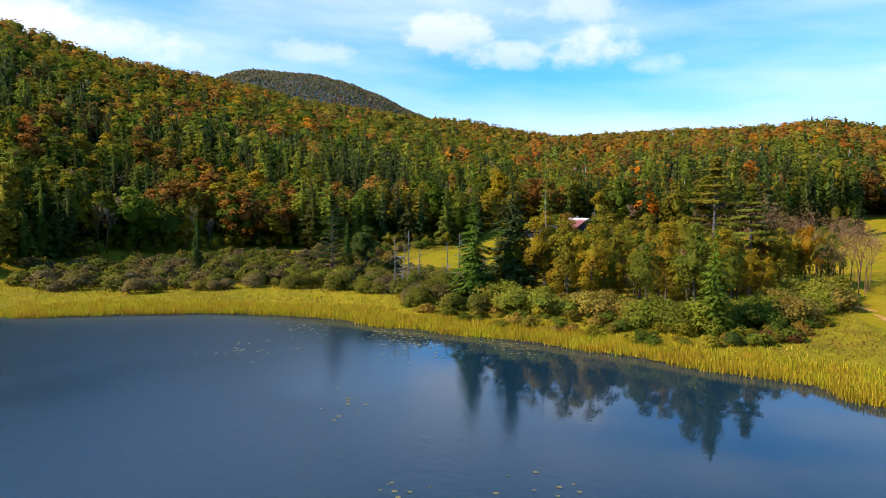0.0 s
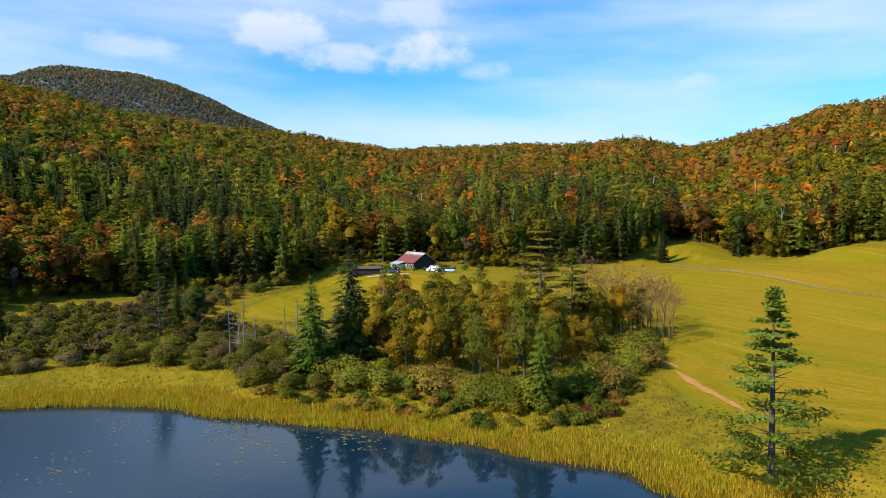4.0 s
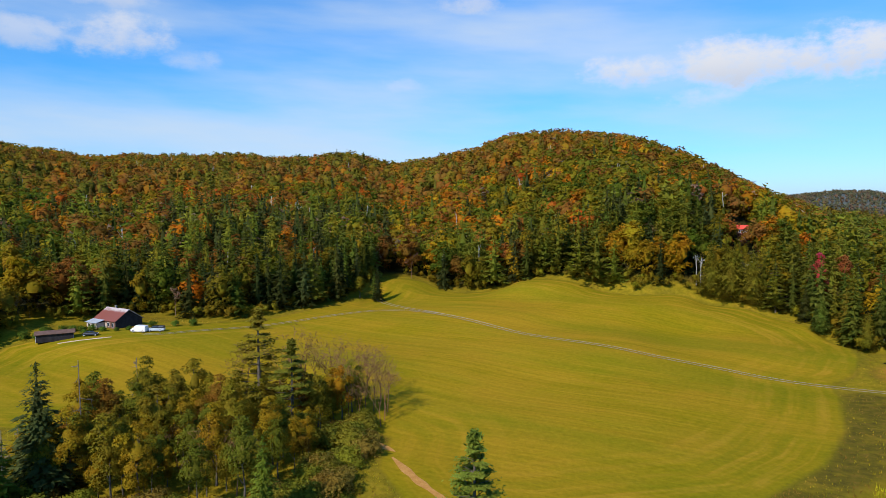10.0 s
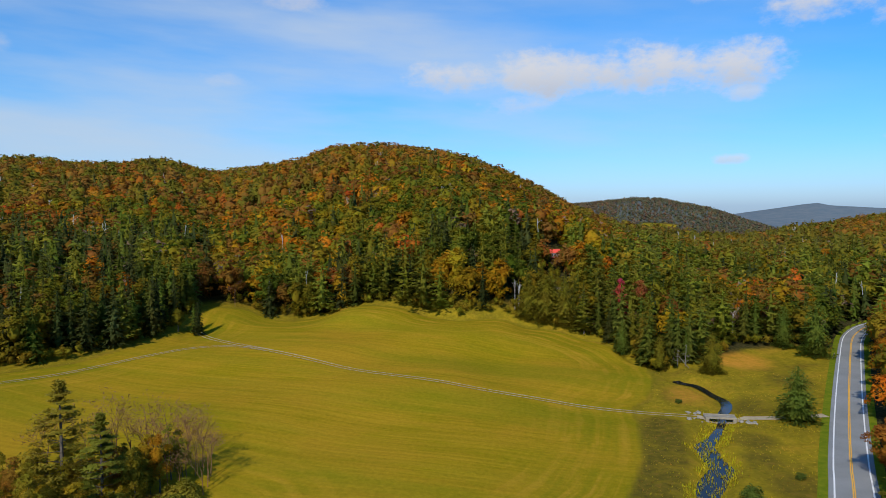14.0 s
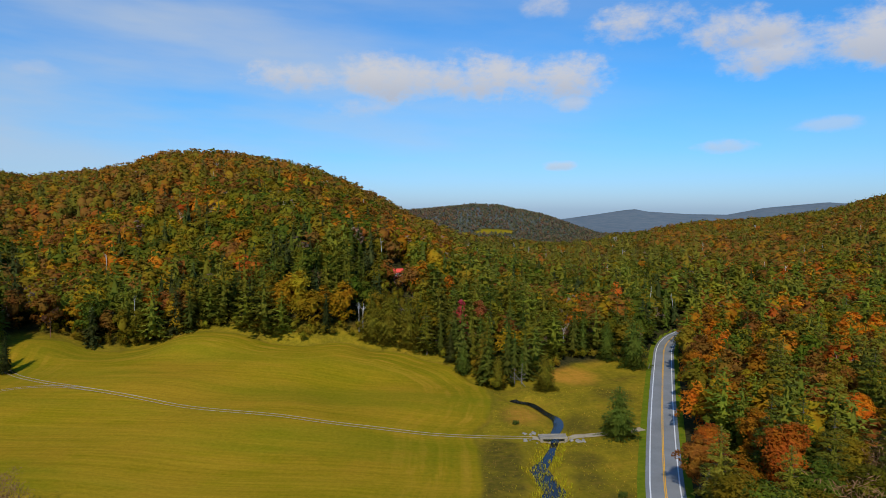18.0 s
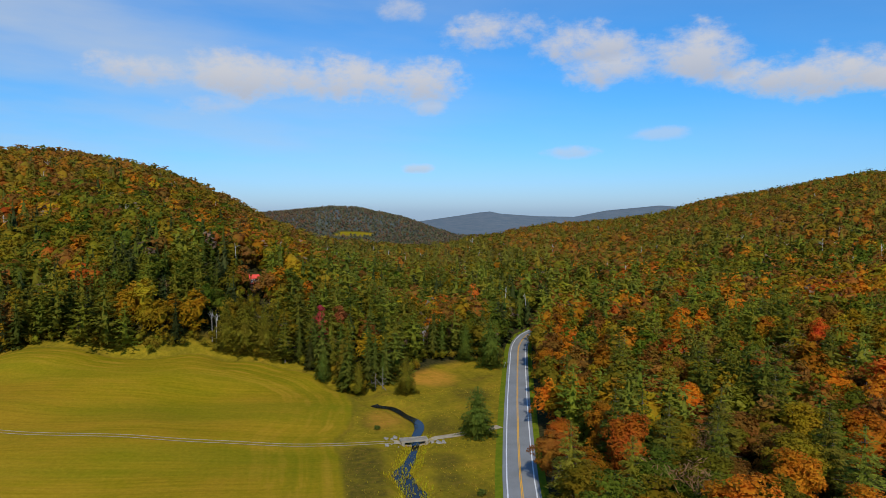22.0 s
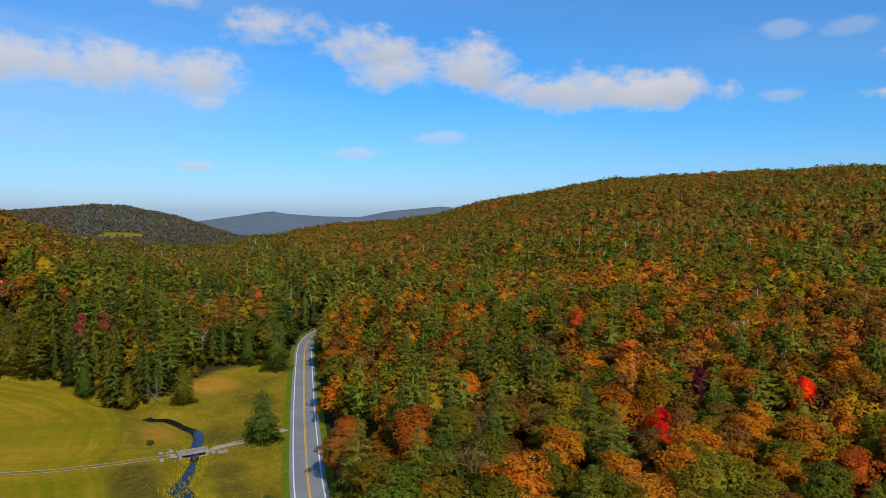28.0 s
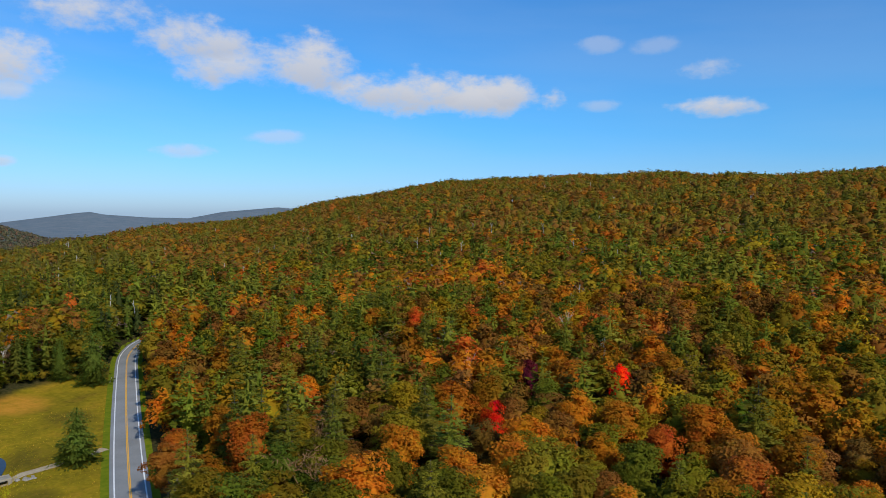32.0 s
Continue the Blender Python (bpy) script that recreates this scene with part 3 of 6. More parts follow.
GRAVEL = simple("gravel", (0.30, 0.23, 0.13), (0.48, 0.39, 0.26), 0.8, 0.95, 0.1, 0.03)
SAND = simple("bare_sandy_soil", (0.38, 0.165, 0.035), (0.58, 0.30, 0.085), 0.5, 0.95, 0.1, 0.05)
road = tagged(new("road", mesh_of("road", *ribbon(ROAD, 4.4, 4.4, 0.12, 2.5), ASPHALT)), "grey two-lane asphalt country road", "road", kind="structure")
for nm, off, w, mt, lb in (("edge_line", -3.35, 0.16, WHITE_LINE, "white painted edge line"), ("edge_line", 3.35, 0.16, WHITE_LINE, "white painted edge line"),
                           ("centre_line", -0.16, 0.11, YELLOW_LINE, "yellow painted centre line"), ("centre_line", 0.16, 0.11, YELLOW_LINE, "yellow painted centre line")):
    part(nm, mesh_of(nm, *ribbon(ROAD, w - off, w + off, 0.13, 2.5), mt), road, lb)
VERGE = simple("roadside_grass", (0.075, 0.125, 0.006), (0.19, 0.20, 0.012), 0.5, 1.0, 0.02, 0.05)
for sgn, lb in ((-1, "green mown grass verge along the road"), (1, "green mown grass verge along the road")):
    tagged(new("verge", mesh_of("verge", *ribbon(ROAD, -4.4 if sgn > 0 else 6.3, 6.2 if sgn > 0 else -4.4, 0.07, 2.5), VERGE)), lb, "grass verge", kind="structure")


# ------------------------------------------------------------------ trees
rng = np.random.default_rng(7)


def ico(level):
    bm = bmesh.new()
    bmesh.ops.create_icosphere(bm, subdivisions=level, radius=1)
    v = np.array([q.co[:] for q in bm.verts])
    f = np.array([[q.index for q in t.verts] for t in bm.faces])
    bm.free()
    return v, f


ICO1, ICO2 = ico(1), ico(2)


def unit(v):
    return v / np.maximum(np.linalg.norm(v, axis=-1, keepdims=True), 1e-9)


def sprays(c, nrm, size, g, long=1.6, ruffle=0.45, along=None, single=False):
    """Leaf sprays: a small pointed diamond (or one triangle) at each centre, facing about nrm, drawn out along a direction where one is given."""
    k = len(c)
    nrm = unit(nrm + g.normal(0, ruffle, (k, 3)))
    u = unit(np.cross(nrm, g.normal(0, 1, (k, 3)))) if along is None else unit(along + g.normal(0, 0.3, (k, 3)))
    v = unit(np.cross(nrm, u))
    s = (size * g.uniform(0.6, 1.35, k))[:, None]
    i = np.arange(k)[:, None]
    if single:
        V = np.stack([c + u * s * long * 0.62, c - u * s * long * 0.42 + v * s * 0.62, c - u * s * long * 0.36 - v * s * 0.62], 1).reshape(-1, 3)
        return V, i * 3 + [0, 1, 2]
    V = np.stack([c - u * s * long * 0.5, c - v * s * 0.5 - nrm * s * 0.12, c + u * s * long * 0.5, c + v * s * 0.5 - nrm * s * 0.12], 1).reshape(-1, 3)
    return V, np.concatenate([i * 4 + [0, 1, 2], i * 4 + [0, 2, 3]])


def tube(a, b_, r0, r1, sides=5):
    a, b_ = np.array(a, float), np.array(b_, float)
    d = unit(b_ - a)
    u = unit(np.cross(d, [0.3, 0.9, 0.2]))
    v = np.cross(d, u)
    t = np.linspace(0, 2 * np.pi, sides, endpoint=False)
    ring = np.cos(t)[:, None] * u + np.sin(t)[:, None] * v
    i = np.arange(sides)
    j = (i + 1) % sides
    return np.concatenate([a + ring * r0, b_ + ring * r1]), np.concatenate([np.stack([i, j, j + sides], 1), np.stack([i, j + sides, i + sides], 1)])


def branching(g, a, d, length, radius, depth, out, spread=0.6):
    b_ = a + d * length
    out.append(tube(a, b_, radius, radius * 0.55, 5 if depth > 2 else 3))
    if depth:
        for k in range(g.integers(2, 5)):
            t = g.uniform(0.45, 1.0)
            nd = unit(d + g.normal(0, spread, 3) + [0, 0, 0.18])
            branching(g, a + (b_ - a) * t, nd, length * g.uniform(0.5, 0.78), radius * 0.6 * g.uniform(0.7, 1), depth - 1, out, spread)


def soft(V, F, share=0.66):
    """Shading normals of a leafy crown: the leaves' own, leaning to the crown's outward direction."""
    lo, hi = V.min(0), V.max(0)
    mid = np.array([0, 0, lo[2] + 0.42 * (hi[2] - lo[2])])
    out = unit((V - mid) / ((hi - lo) / 2) ** 2 * (hi - lo).mean() + [0, 0, 0.25])
    fn = np.cross(V[F[:, 1]] - V[F[:, 0]], V[F[:, 2]] - V[F[:, 0]])
    turn = (fn * out[F].sum(1)).sum(1) < 0
    F = np.where(turn[:, None], F[:, ::-1], F)
    fn = unit(np.where(turn[:, None], -fn, fn))
    vn = np.zeros_like(V)
    for k in range(3):
        np.add.at(vn, F[:, k], fn)
    return V, F, unit(unit(vn) * (1 - share) + out * share)


def broadleaf(g, h, w, lobes, cards, size, low=0.22, core=0.5, cores=None, small=0.36, ruffle=0.6, single=False, heart=0.5):
    """Crown of a broadleaved tree: leaf sprays gathered in lobes round the limbs, over a shaded heart."""
    parts = []
    mid, rz, rw = h * (low + 1) / 2, h * (1 - low) / 2, w / 2
    q = unit(g.normal(0, 1, (lobes, 3)) + [0, 0, 0.25])
    c = q * (g.uniform(0.35, 0.8, lobes)[:, None]) * [rw, rw, rz] * [1, 1, 0.95] + [0, 0, mid]
    c[0] = [0, 0, mid + rz * 0.66]
    rad = g.uniform(small, small + 0.2, lobes) * rw
    iv, jf = ICO1
    for k in range(lobes if cores is None else cores):
        v = iv * (1 + g.normal(0, 0.2, (len(iv), 1))) * rad[k] * core * [1, 1, 0.8] + c[k] - [0, 0, 0.15 * rad[k]]
        parts.append((v, jf))
    v = iv * (1 + g.normal(0, 0.15, (len(iv), 1))) * [rw * heart, rw * heart, rz * heart * 0.85] + [0, 0, mid + 0.16 * rz]
    if heart:
        parts.append((v, jf))
    who = g.choice(lobes, cards, p=rad ** 2 / (rad ** 2).sum())
    d = unit(g.normal(0, 1, (cards, 3)) + (c[who] - [0, 0, mid * 0.8]) / rw * 0.6)
    d[:, 2] = np.where((d[:, 2] < -0.3) & (g.random(cards) < 0.6), -d[:, 2], d[:, 2])
    pos = c[who] + d * (rad[who] * (0.5 + 0.66 * g.uniform(0, 1, cards) ** 0.6))[:, None] * [1, 1, 0.85]
    out_d = unit((pos - [0, 0, mid - rz * 0.25]) / [rw, rw, rz])
    parts.append(sprays(pos, 0.35 * d + 0.6 * out_d + [0, 0, 0.4], size, g, 1.5, ruffle, single=single))
    return join(parts)


def conifer(g, h, w, cards, size, low=0.05, power=0.85, droop=0.35, tiers=0, boughs=6, long=2.2, single=True, heart=0.4):
    """Crown of a spruce, fir or pine: needle sprays along boughs that shorten to the tip; tiers > 0 parts them into storeys."""
    t = 1 - (1 - g.uniform(0, 1, cards)) ** (1 / (1 + power))
    a = g.uniform(0, 1, cards)
    reach = g.uniform(0.82, 1.15, cards)
    if tiers:
        level = np.minimum((t * tiers).astype(int), tiers - 1)
        which = (a * boughs).astype(int)
        grown = g.uniform(0.55, 1.25, (tiers, boughs))
        reach = grown[level, which] * g.uniform(0.92, 1.06, cards)
        lift = g.uniform(-0.35, 0.35, (tiers, boughs))[level, which]
        t = np.clip((level + 0.5 + lift + g.normal(0, 0.09, cards)) / tiers, 0, 0.97)
        a = (which + 0.5 + g.normal(0, 0.17, cards)) / boughs + level * 0.37
    a = a * 2 * np.pi
    R = w / 2 * (1 - t) ** power * reach + 0.15
    f = np.sqrt(g.uniform(0.10, 1.0, cards))
    o = np.stack([np.cos(a), np.sin(a), np.zeros(cards)], 1)
    pos = o * (R * f)[:, None]
    pos[:, 2] = h * (low + (1 - low) * t) - droop * R * f * np.where(f > 0.5, f, 0.5)
    pos += g.normal(0, 0.05 * w / 2, (cards, 3)) * [1, 1, 0.6]
    pos[:, 2] = np.clip(pos[:, 2], 0.02 * h, h)
    sz = size * np.clip(0.45 + 1.1 * R / (w / 2), 0.5, 1.25)
    parts = [sprays(pos, o * 0.55 + [0, 0, 1.0], sz, g, long, 0.35, o - [0, 0, droop * 0.9], single)]
    ring = np.linspace(0, 2 * np.pi, 7)[:-1]
    v = np.concatenate([np.stack([np.cos(ring), np.sin(ring), np.zeros(6)], 1) * [w / 2 * heart, w / 2 * heart, 0] + [0, 0, h * (low + 0.05)], [[0, 0, h * 0.9]]])
    parts.append((v, np.array([(k, (k + 1) % 6, 6) for k in range(6)])))
    k = cards // 60
    if k > 4:
        parts.append(sprays(np.stack([g.normal(0, 0.06, k), g.normal(0, 0.06, k), h * g.uniform(0.9, 0.985, k)], 1), g.normal(0, 1, (k, 3)) * [1, 1, 0.1], size * 0.5, g, 2.6, 0.1, np.tile([0, 0, 1.0], (k, 1)), single))
    return join(parts)


def pine(g, h, w, levels, per, cards, size, low=0.2, gap=0.0):
    """Crown of a white pine: irregular tiers of upswept boughs that end in plumes of needles."""
    c, d = [], []
    wood = []
    for k in range(levels):
        t = k / (levels - 1)
        z = h * (low + (0.97 - low) * t)
        r = w / 2 * (1 - 0.93 * t ** 1.15) * min(1, 0.72 + 1.6 * t) * g.uniform(0.78, 1.15)
        for j in range(per):
            if g.random() < gap:
                continue
            a = 2 * np.pi * (j + g.uniform(-0.35, 0.35)) / per + k * 2.1
            ln = r * g.uniform(0.6, 1.15)
            o = np.array([np.cos(a), np.sin(a), 0])
            tip = np.array([0, 0, z + ln * g.uniform(0.02, 0.28)]) + o * ln
            wood.append(tube((0, 0, z - 0.1 * ln), tip, 0.05 + 0.012 * ln, 0.02, 3))
            for q in range(cards):
                f_ = g.uniform(0.3, 1.05) ** 0.7
                c.append(np.array([0, 0, z - 0.1 * ln]) * (1 - f_) + tip * f_ + g.normal(0, 1, 3) * [0.17 * ln * f_ + 0.12, 0.17 * ln * f_ + 0.12, 0.03 * ln + 0.04])
                d.append(np.array([0, 0, 1.0]) + o * 0.45)
    for q in range(cards * 5):
        c.append(np.array([0, 0, h * g.uniform(0.86, 1.0)]) + g.normal(0, 1, 3) * [0.3, 0.3, 0.2])
        d.append(g.normal(0, 1, 3) + [0, 0, 0.6])
    return sprays(np.array(c), np.array(d), size, g, 2.2), join(wood)


def trunk_mesh(g, h, r, limbs=5, w=4.0, lean=0.02):
    """A tapered trunk with a flared foot and limbs."""
    p0, out = np.array([0, 0, -0.4]), []
    for k in range(4):
        t0, t1 = k / 4, (k + 1) / 4
        p1 = np.array([g.normal(0, lean * h), g.normal(0, lean * h), h * 0.86 * t1])
        out.append(tube(p0, p1, r * (1 - 0.85 * t0) * (1.35 if k == 0 else 1), r * (1 - 0.85 * t1), 7))
        if k:
            for j in range(limbs // 3 + 1):
                a = g.uniform(0, 6.28)
                out.append(tube(p0, p0 + np.array([np.cos(a) * w * 0.36, np.sin(a) * w * 0.36, h * 0.16]), r * 0.4 * (1 - t0), r * 0.1, 4))
        p0 = p1
    return join(out)


TINTS = {  # colour of the leaves, kind by kind
    "spruce": (0.062, 0.074, 0.018), "fir": (0.105, 0.124, 0.016), "pine": (0.190, 0.196, 0.020), "cedar": (0.150, 0.130, 0.012),
    "green": (0.108, 0.132, 0.011), "olive": (0.195, 0.155, 0.011), "gold": (0.32, 0.195, 0.009), "orange": (0.42, 0.158, 0.010),
    "rust": (0.235, 0.106, 0.018), "red": (0.42, 0.108, 0.013), "scarlet": (0.80, 0.045, 0.008), "pink": (0.34, 0.055, 0.045), "purple": (0.17, 0.022, 0.045), "bare": (0.24, 0.16, 0.095)}
EVERGREEN = {"spruce", "fir", "pine", "cedar"}


def make_kind(level):
    """Leaf crowns of every shape at one level of detail, each for a tree 1 m high and scaled later."""
    g = np.random.default_rng(100 + level)
    shapes = {"broad": [], "spruce": [], "pine": [], "bare": []}
    for k in range(4):
        H, Wd = g.uniform(16, 19), g.uniform(8.5, 10.5)
        if level < 2:
            twigs = []
            branching(g, np.zeros(3), unit(np.array([g.normal(0, 0.05), g.normal(0, 0.05), 1.0])), H * 0.36, 0.14, 3 if level else 4, twigs, 0.42)
            ends = np.concatenate([q[0][-3:] for q in twigs[len(twigs) // 3:]])
            tips = ends[g.integers(0, len(ends), 240 if level == 0 else 90)] + g.normal(0, 0.35, (240 if level == 0 else 90, 3))
            twigs.append(sprays(tips, g.normal(0, 1, tips.shape), 0.09 if level == 0 else 0.25, g, 7.0))
            shapes["bare"].append(join(twigs))
        else:
            shapes["bare"].append(broadleaf(g, H * 0.9, Wd * 0.7, 6, 26, 1.0, low=0.3, cores=0, single=True, heart=0))
        if level == 0:
            shapes["broad"].append(broadleaf(g, H, Wd * 1.08, 40, 5200, 0.285, low=0.08, core=0.55, cores=20, small=0.20, ruffle=0.7, single=True, heart=0.5))
            shapes["spruce"].append(conifer(g, H + 2, Wd * 0.70, 4200, 0.24, tiers=17, boughs=10, long=2.4))
            shapes["pine"].append(conifer(g, H + 4, Wd * 1.12, 5200, 0.235, low=0.10, power=0.72, droop=0.06, tiers=13, boughs=8, long=2.6, heart=0.28))
        elif level == 1:
            shapes["broad"].append(broadleaf(g, H, Wd * 1.10, 24, 720, 0.60, low=0.0, core=0.5, cores=6, small=0.25, ruffle=0.6, single=True, heart=0.42))
            shapes["spruce"].append(conifer(g, H + 2, Wd * 0.74, 580, 0.52, tiers=14, boughs=8))
            shapes["pine"].append(conifer(g, H + 4, Wd * 1.15, 700, 0.54, low=0.1, power=0.66, droop=0.04, tiers=10, boughs=7, long=2.2, heart=0.3))
        elif level == 2:
            shapes["broad"].append(broadleaf(g, H, Wd * 1.15, 14, 175, 1.05, low=0.0, cores=0, small=0.28, ruffle=0.55, single=True, heart=0.5))
            shapes["spruce"].append(conifer(g, H + 2, Wd * 0.84, 135, 0.95, tiers=9, boughs=7, heart=0.55))
            shapes["pine"].append(conifer(g, H + 3, Wd * 1.1, 100, 1.35, low=0.15, power=0.6, droop=0.05, tiers=8, boughs=7, heart=0.5))
        elif level == 3:
            shapes["broad"].append(broadleaf(g, H, Wd * 1.15, 9, 60, 1.4, low=0.08, cores=0, small=0.33, ruffle=0.5, single=True, heart=0.6))
            shapes["spruce"].append(conifer(g, H + 2, Wd * 0.95, 40, 1.6, tiers=7, boughs=6, heart=0.6))
            shapes["pine"].append(conifer(g, H + 2, Wd * 1.1, 40, 1.7, low=0.15, power=0.6, droop=0.08, tiers=7, boughs=6, heart=0.6))
        else:
            shapes["broad"].append(broadleaf(g, H, Wd * 1.3, 4, 12, 3.2, low=0.1, cores=0, small=0.4, ruffle=0.5, single=True))
            shapes["spruce"].append(conifer(g, H, Wd * 1.05, 10, 3.4, heart=0.6))
            shapes["pine"].append(conifer(g, H, Wd * 1.2, 10, 3.4, power=0.6, heart=0.6))
    return shapes


def shape_of(kind):
    return kind if kind in ("pine", "bare") else "spruce" if kind in EVERGREEN else "broad"


def mixture(a, r, z, east):
    """Which kinds grow where: weights by heading, distance and height."""
    if east:
        if a > 44 and r < 420:
            return {"orange": 30, "gold": 13, "olive": 22, "rust": 24, "pine": 12, "green": 7, "red": 3, "bare": 3}
        if r < 420:
            return {"orange": 23, "gold": 12, "olive": 23, "pine": 22, "fir": 4, "green": 9, "rust": 18, "red": 3, "bare": 3}
        return {"orange": 13, "gold": 6, "olive": 26, "pine": 12, "fir": 9, "green": 14, "rust": 28, "red": 3, "bare": 3}
    if a < -60:
        if r < 420:
            return {"spruce": 42, "fir": 22, "pine": 8, "olive": 10, "green": 9, "rust": 8, "gold": 2, "bare": 5}
        return {"olive": 36, "green": 32, "gold": 5, "rust": 18, "orange": 4, "spruce": 5, "fir": 4}
    if a < -34:
        if r < 470:
            return {"spruce": 34, "fir": 22, "pine": 10, "olive": 10, "green": 8, "rust": 12, "orange": 4, "bare": 5}
        return {"rust": 36, "orange": 8, "olive": 28, "gold": 5, "green": 16, "spruce": 5, "fir": 4, "red": 3}
    if a < -2:
        if r < 365:
            return {"spruce": 14, "fir": 18, "pine": 20, "olive": 20, "gold": 7, "green": 10, "bare": 6, "rust": 8, "orange": 3}
        return {"orange": 16, "gold": 11, "olive": 30, "rust": 30, "green": 10, "fir": 5, "spruce": 2, "red": 2, "bare": 2}
    if r < 620:
        return {"spruce": 10, "fir": 20, "pine": 24, "olive": 20, "gold": 6, "green": 12, "rust": 10, "bare": 6, "red": 1, "orange": 3}
    return {"spruce": 12, "fir": 18, "pine": 14, "olive": 20, "green": 14, "rust": 16, "gold": 4, "orange": 3}


def road_side(x, y):
    """Metres to the right of the road's middle (negative: left)."""
    R_ = np.array(ROAD)
    return x - np.interp(y, R_[:, 1], R_[:, 0])


# single trees of the roadside woods that stand out, kind by kind
LANDMARKS = {
    "green": [(122.4, 146.5), (144.5, 128.1), (120.4, 81.5)],
    "pine": [(100.6, 127.0), (154.2, 195.2), (96.1, 219.9), (121.6, 248.3), (59.7, 131.5), (88, 205), (145.2, 277.7), (108.8, 192.4), (176.3, 264.1), (108.2, 156.0), (196.3, 269.5), (153.2, 73.1), (96.9, 113)],
    "olive": [(107.2, 102.5), (112, 89.0), (98.8, 209.2), (97, 91)],
    "gold": [(145.3, 108.0), (200.3, 77.4)],
    "orange": [(126.7, 133), (158.0, 131.9), (186.8, 117.0), (135.6, 170.1), (90.6, 298.9), (76.7, 245.5), (67.9, 167.0), (54, 141.0), (88.8, 285), (122.6, 328.9), (136.1, 297.3), (98.2, 180.3), (224.6, 106.3), (241.3, 164.2), (133, 75)],
    "purple": [(156.1, 145.3)],
    "scarlet": [(168.8, 121.5), (116.5, 120)],
    "red": [(137.1, 87), (55.5, 165.1), (181.8, 236.7), (294.6, 96.7)],
    "rust": [(207.9, 136.6), (181.2, 163.5), (107, 207.8), (136, 118), (50, 155)],
    "bare": [(151.4, 210.4), (157, 214)],
    "spruce": [(75.1, 223.5)]}
LANDMARK_SPOTS = np.array([q for v in LANDMARKS.values() for q in v])
# stands that can be told apart by their colour: where they grow
STANDS = {
    "pine": [(121, 210), (113, 165), (85, 206), (160, 251), (158, 289), (176, 218), (311, 359), (145, 244), (118, 189), (132, 262), (185, 275)],
    "orange": [(147, 328), (105, 312), (76, 260), (92, 266), (201, 129), (226, 92), (-358, 166), (440, 155), (300, 130)],
    "rust": [(174, 183), (92, 198), (206, 112), (496, 268), (250, 180)],
    "red": [(233, 155), (-105, 315)],
    "pink": [(220, 277), (278, 302), (239, 304), (250, 574)],
    "green": [(135, 119)],
    "gold": [(254, 115), (421, 258), (-71, 276), (-62, 283), (-78, 281), (-54, 284)],
    "olive": [(78, 153), (144, 105)],
    "cedar": [(-44, 285), (-36, 287), (-28, 285), (2, 262)],
    "fir": [(-5, 268), (8, 258), (14, 262), (-14, 277), (64, 308), (40, 296)]}


def choose(g, x, y, z):
    for kind, places in STANDS.items():
        for u, v in places:
            if (x - u) ** 2 + (y - v) ** 2 < (4.5 if kind in ("pink", "purple") else 7.5) ** 2 and g.random() < 0.9:
                return kind
    a, r = math.degrees(math.atan2(x, y)), math.hypot(x, y)
    east = a > 14 and road_side(x, y) > 0 and r < 2000
    m = mixture(a, r, z, east)
    patch = 1.3 * noise.noise((x / 60, y / 60, 3.3))
    patch2 = 1.4 * noise.noise((x / 85, y / 85, 9.1))
    w = {}
    for k, v in m.items():
        s = 1 + (1.9 * patch if k in EVERGREEN else -0.7 * patch)
        s *= 1 + (1.2 * patch2 if k in ("orange", "rust", "red", "gold") else 0)
        w[k] = max(v * s, v * 0.05)
    keys = list(w)
    pr = np.array([w[k] for k in keys])
    return keys[g.choice(len(keys), p=pr / pr.sum())]


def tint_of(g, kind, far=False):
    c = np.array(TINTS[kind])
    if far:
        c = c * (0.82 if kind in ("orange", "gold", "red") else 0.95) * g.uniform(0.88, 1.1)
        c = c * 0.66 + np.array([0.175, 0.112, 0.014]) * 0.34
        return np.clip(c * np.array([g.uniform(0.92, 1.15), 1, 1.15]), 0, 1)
    return np.clip(c * g.uniform(0.62, 1.12) * np.array([g.uniform(0.86, 1.18), 1, g.uniform(0.85, 1.15)]), 0, 1)


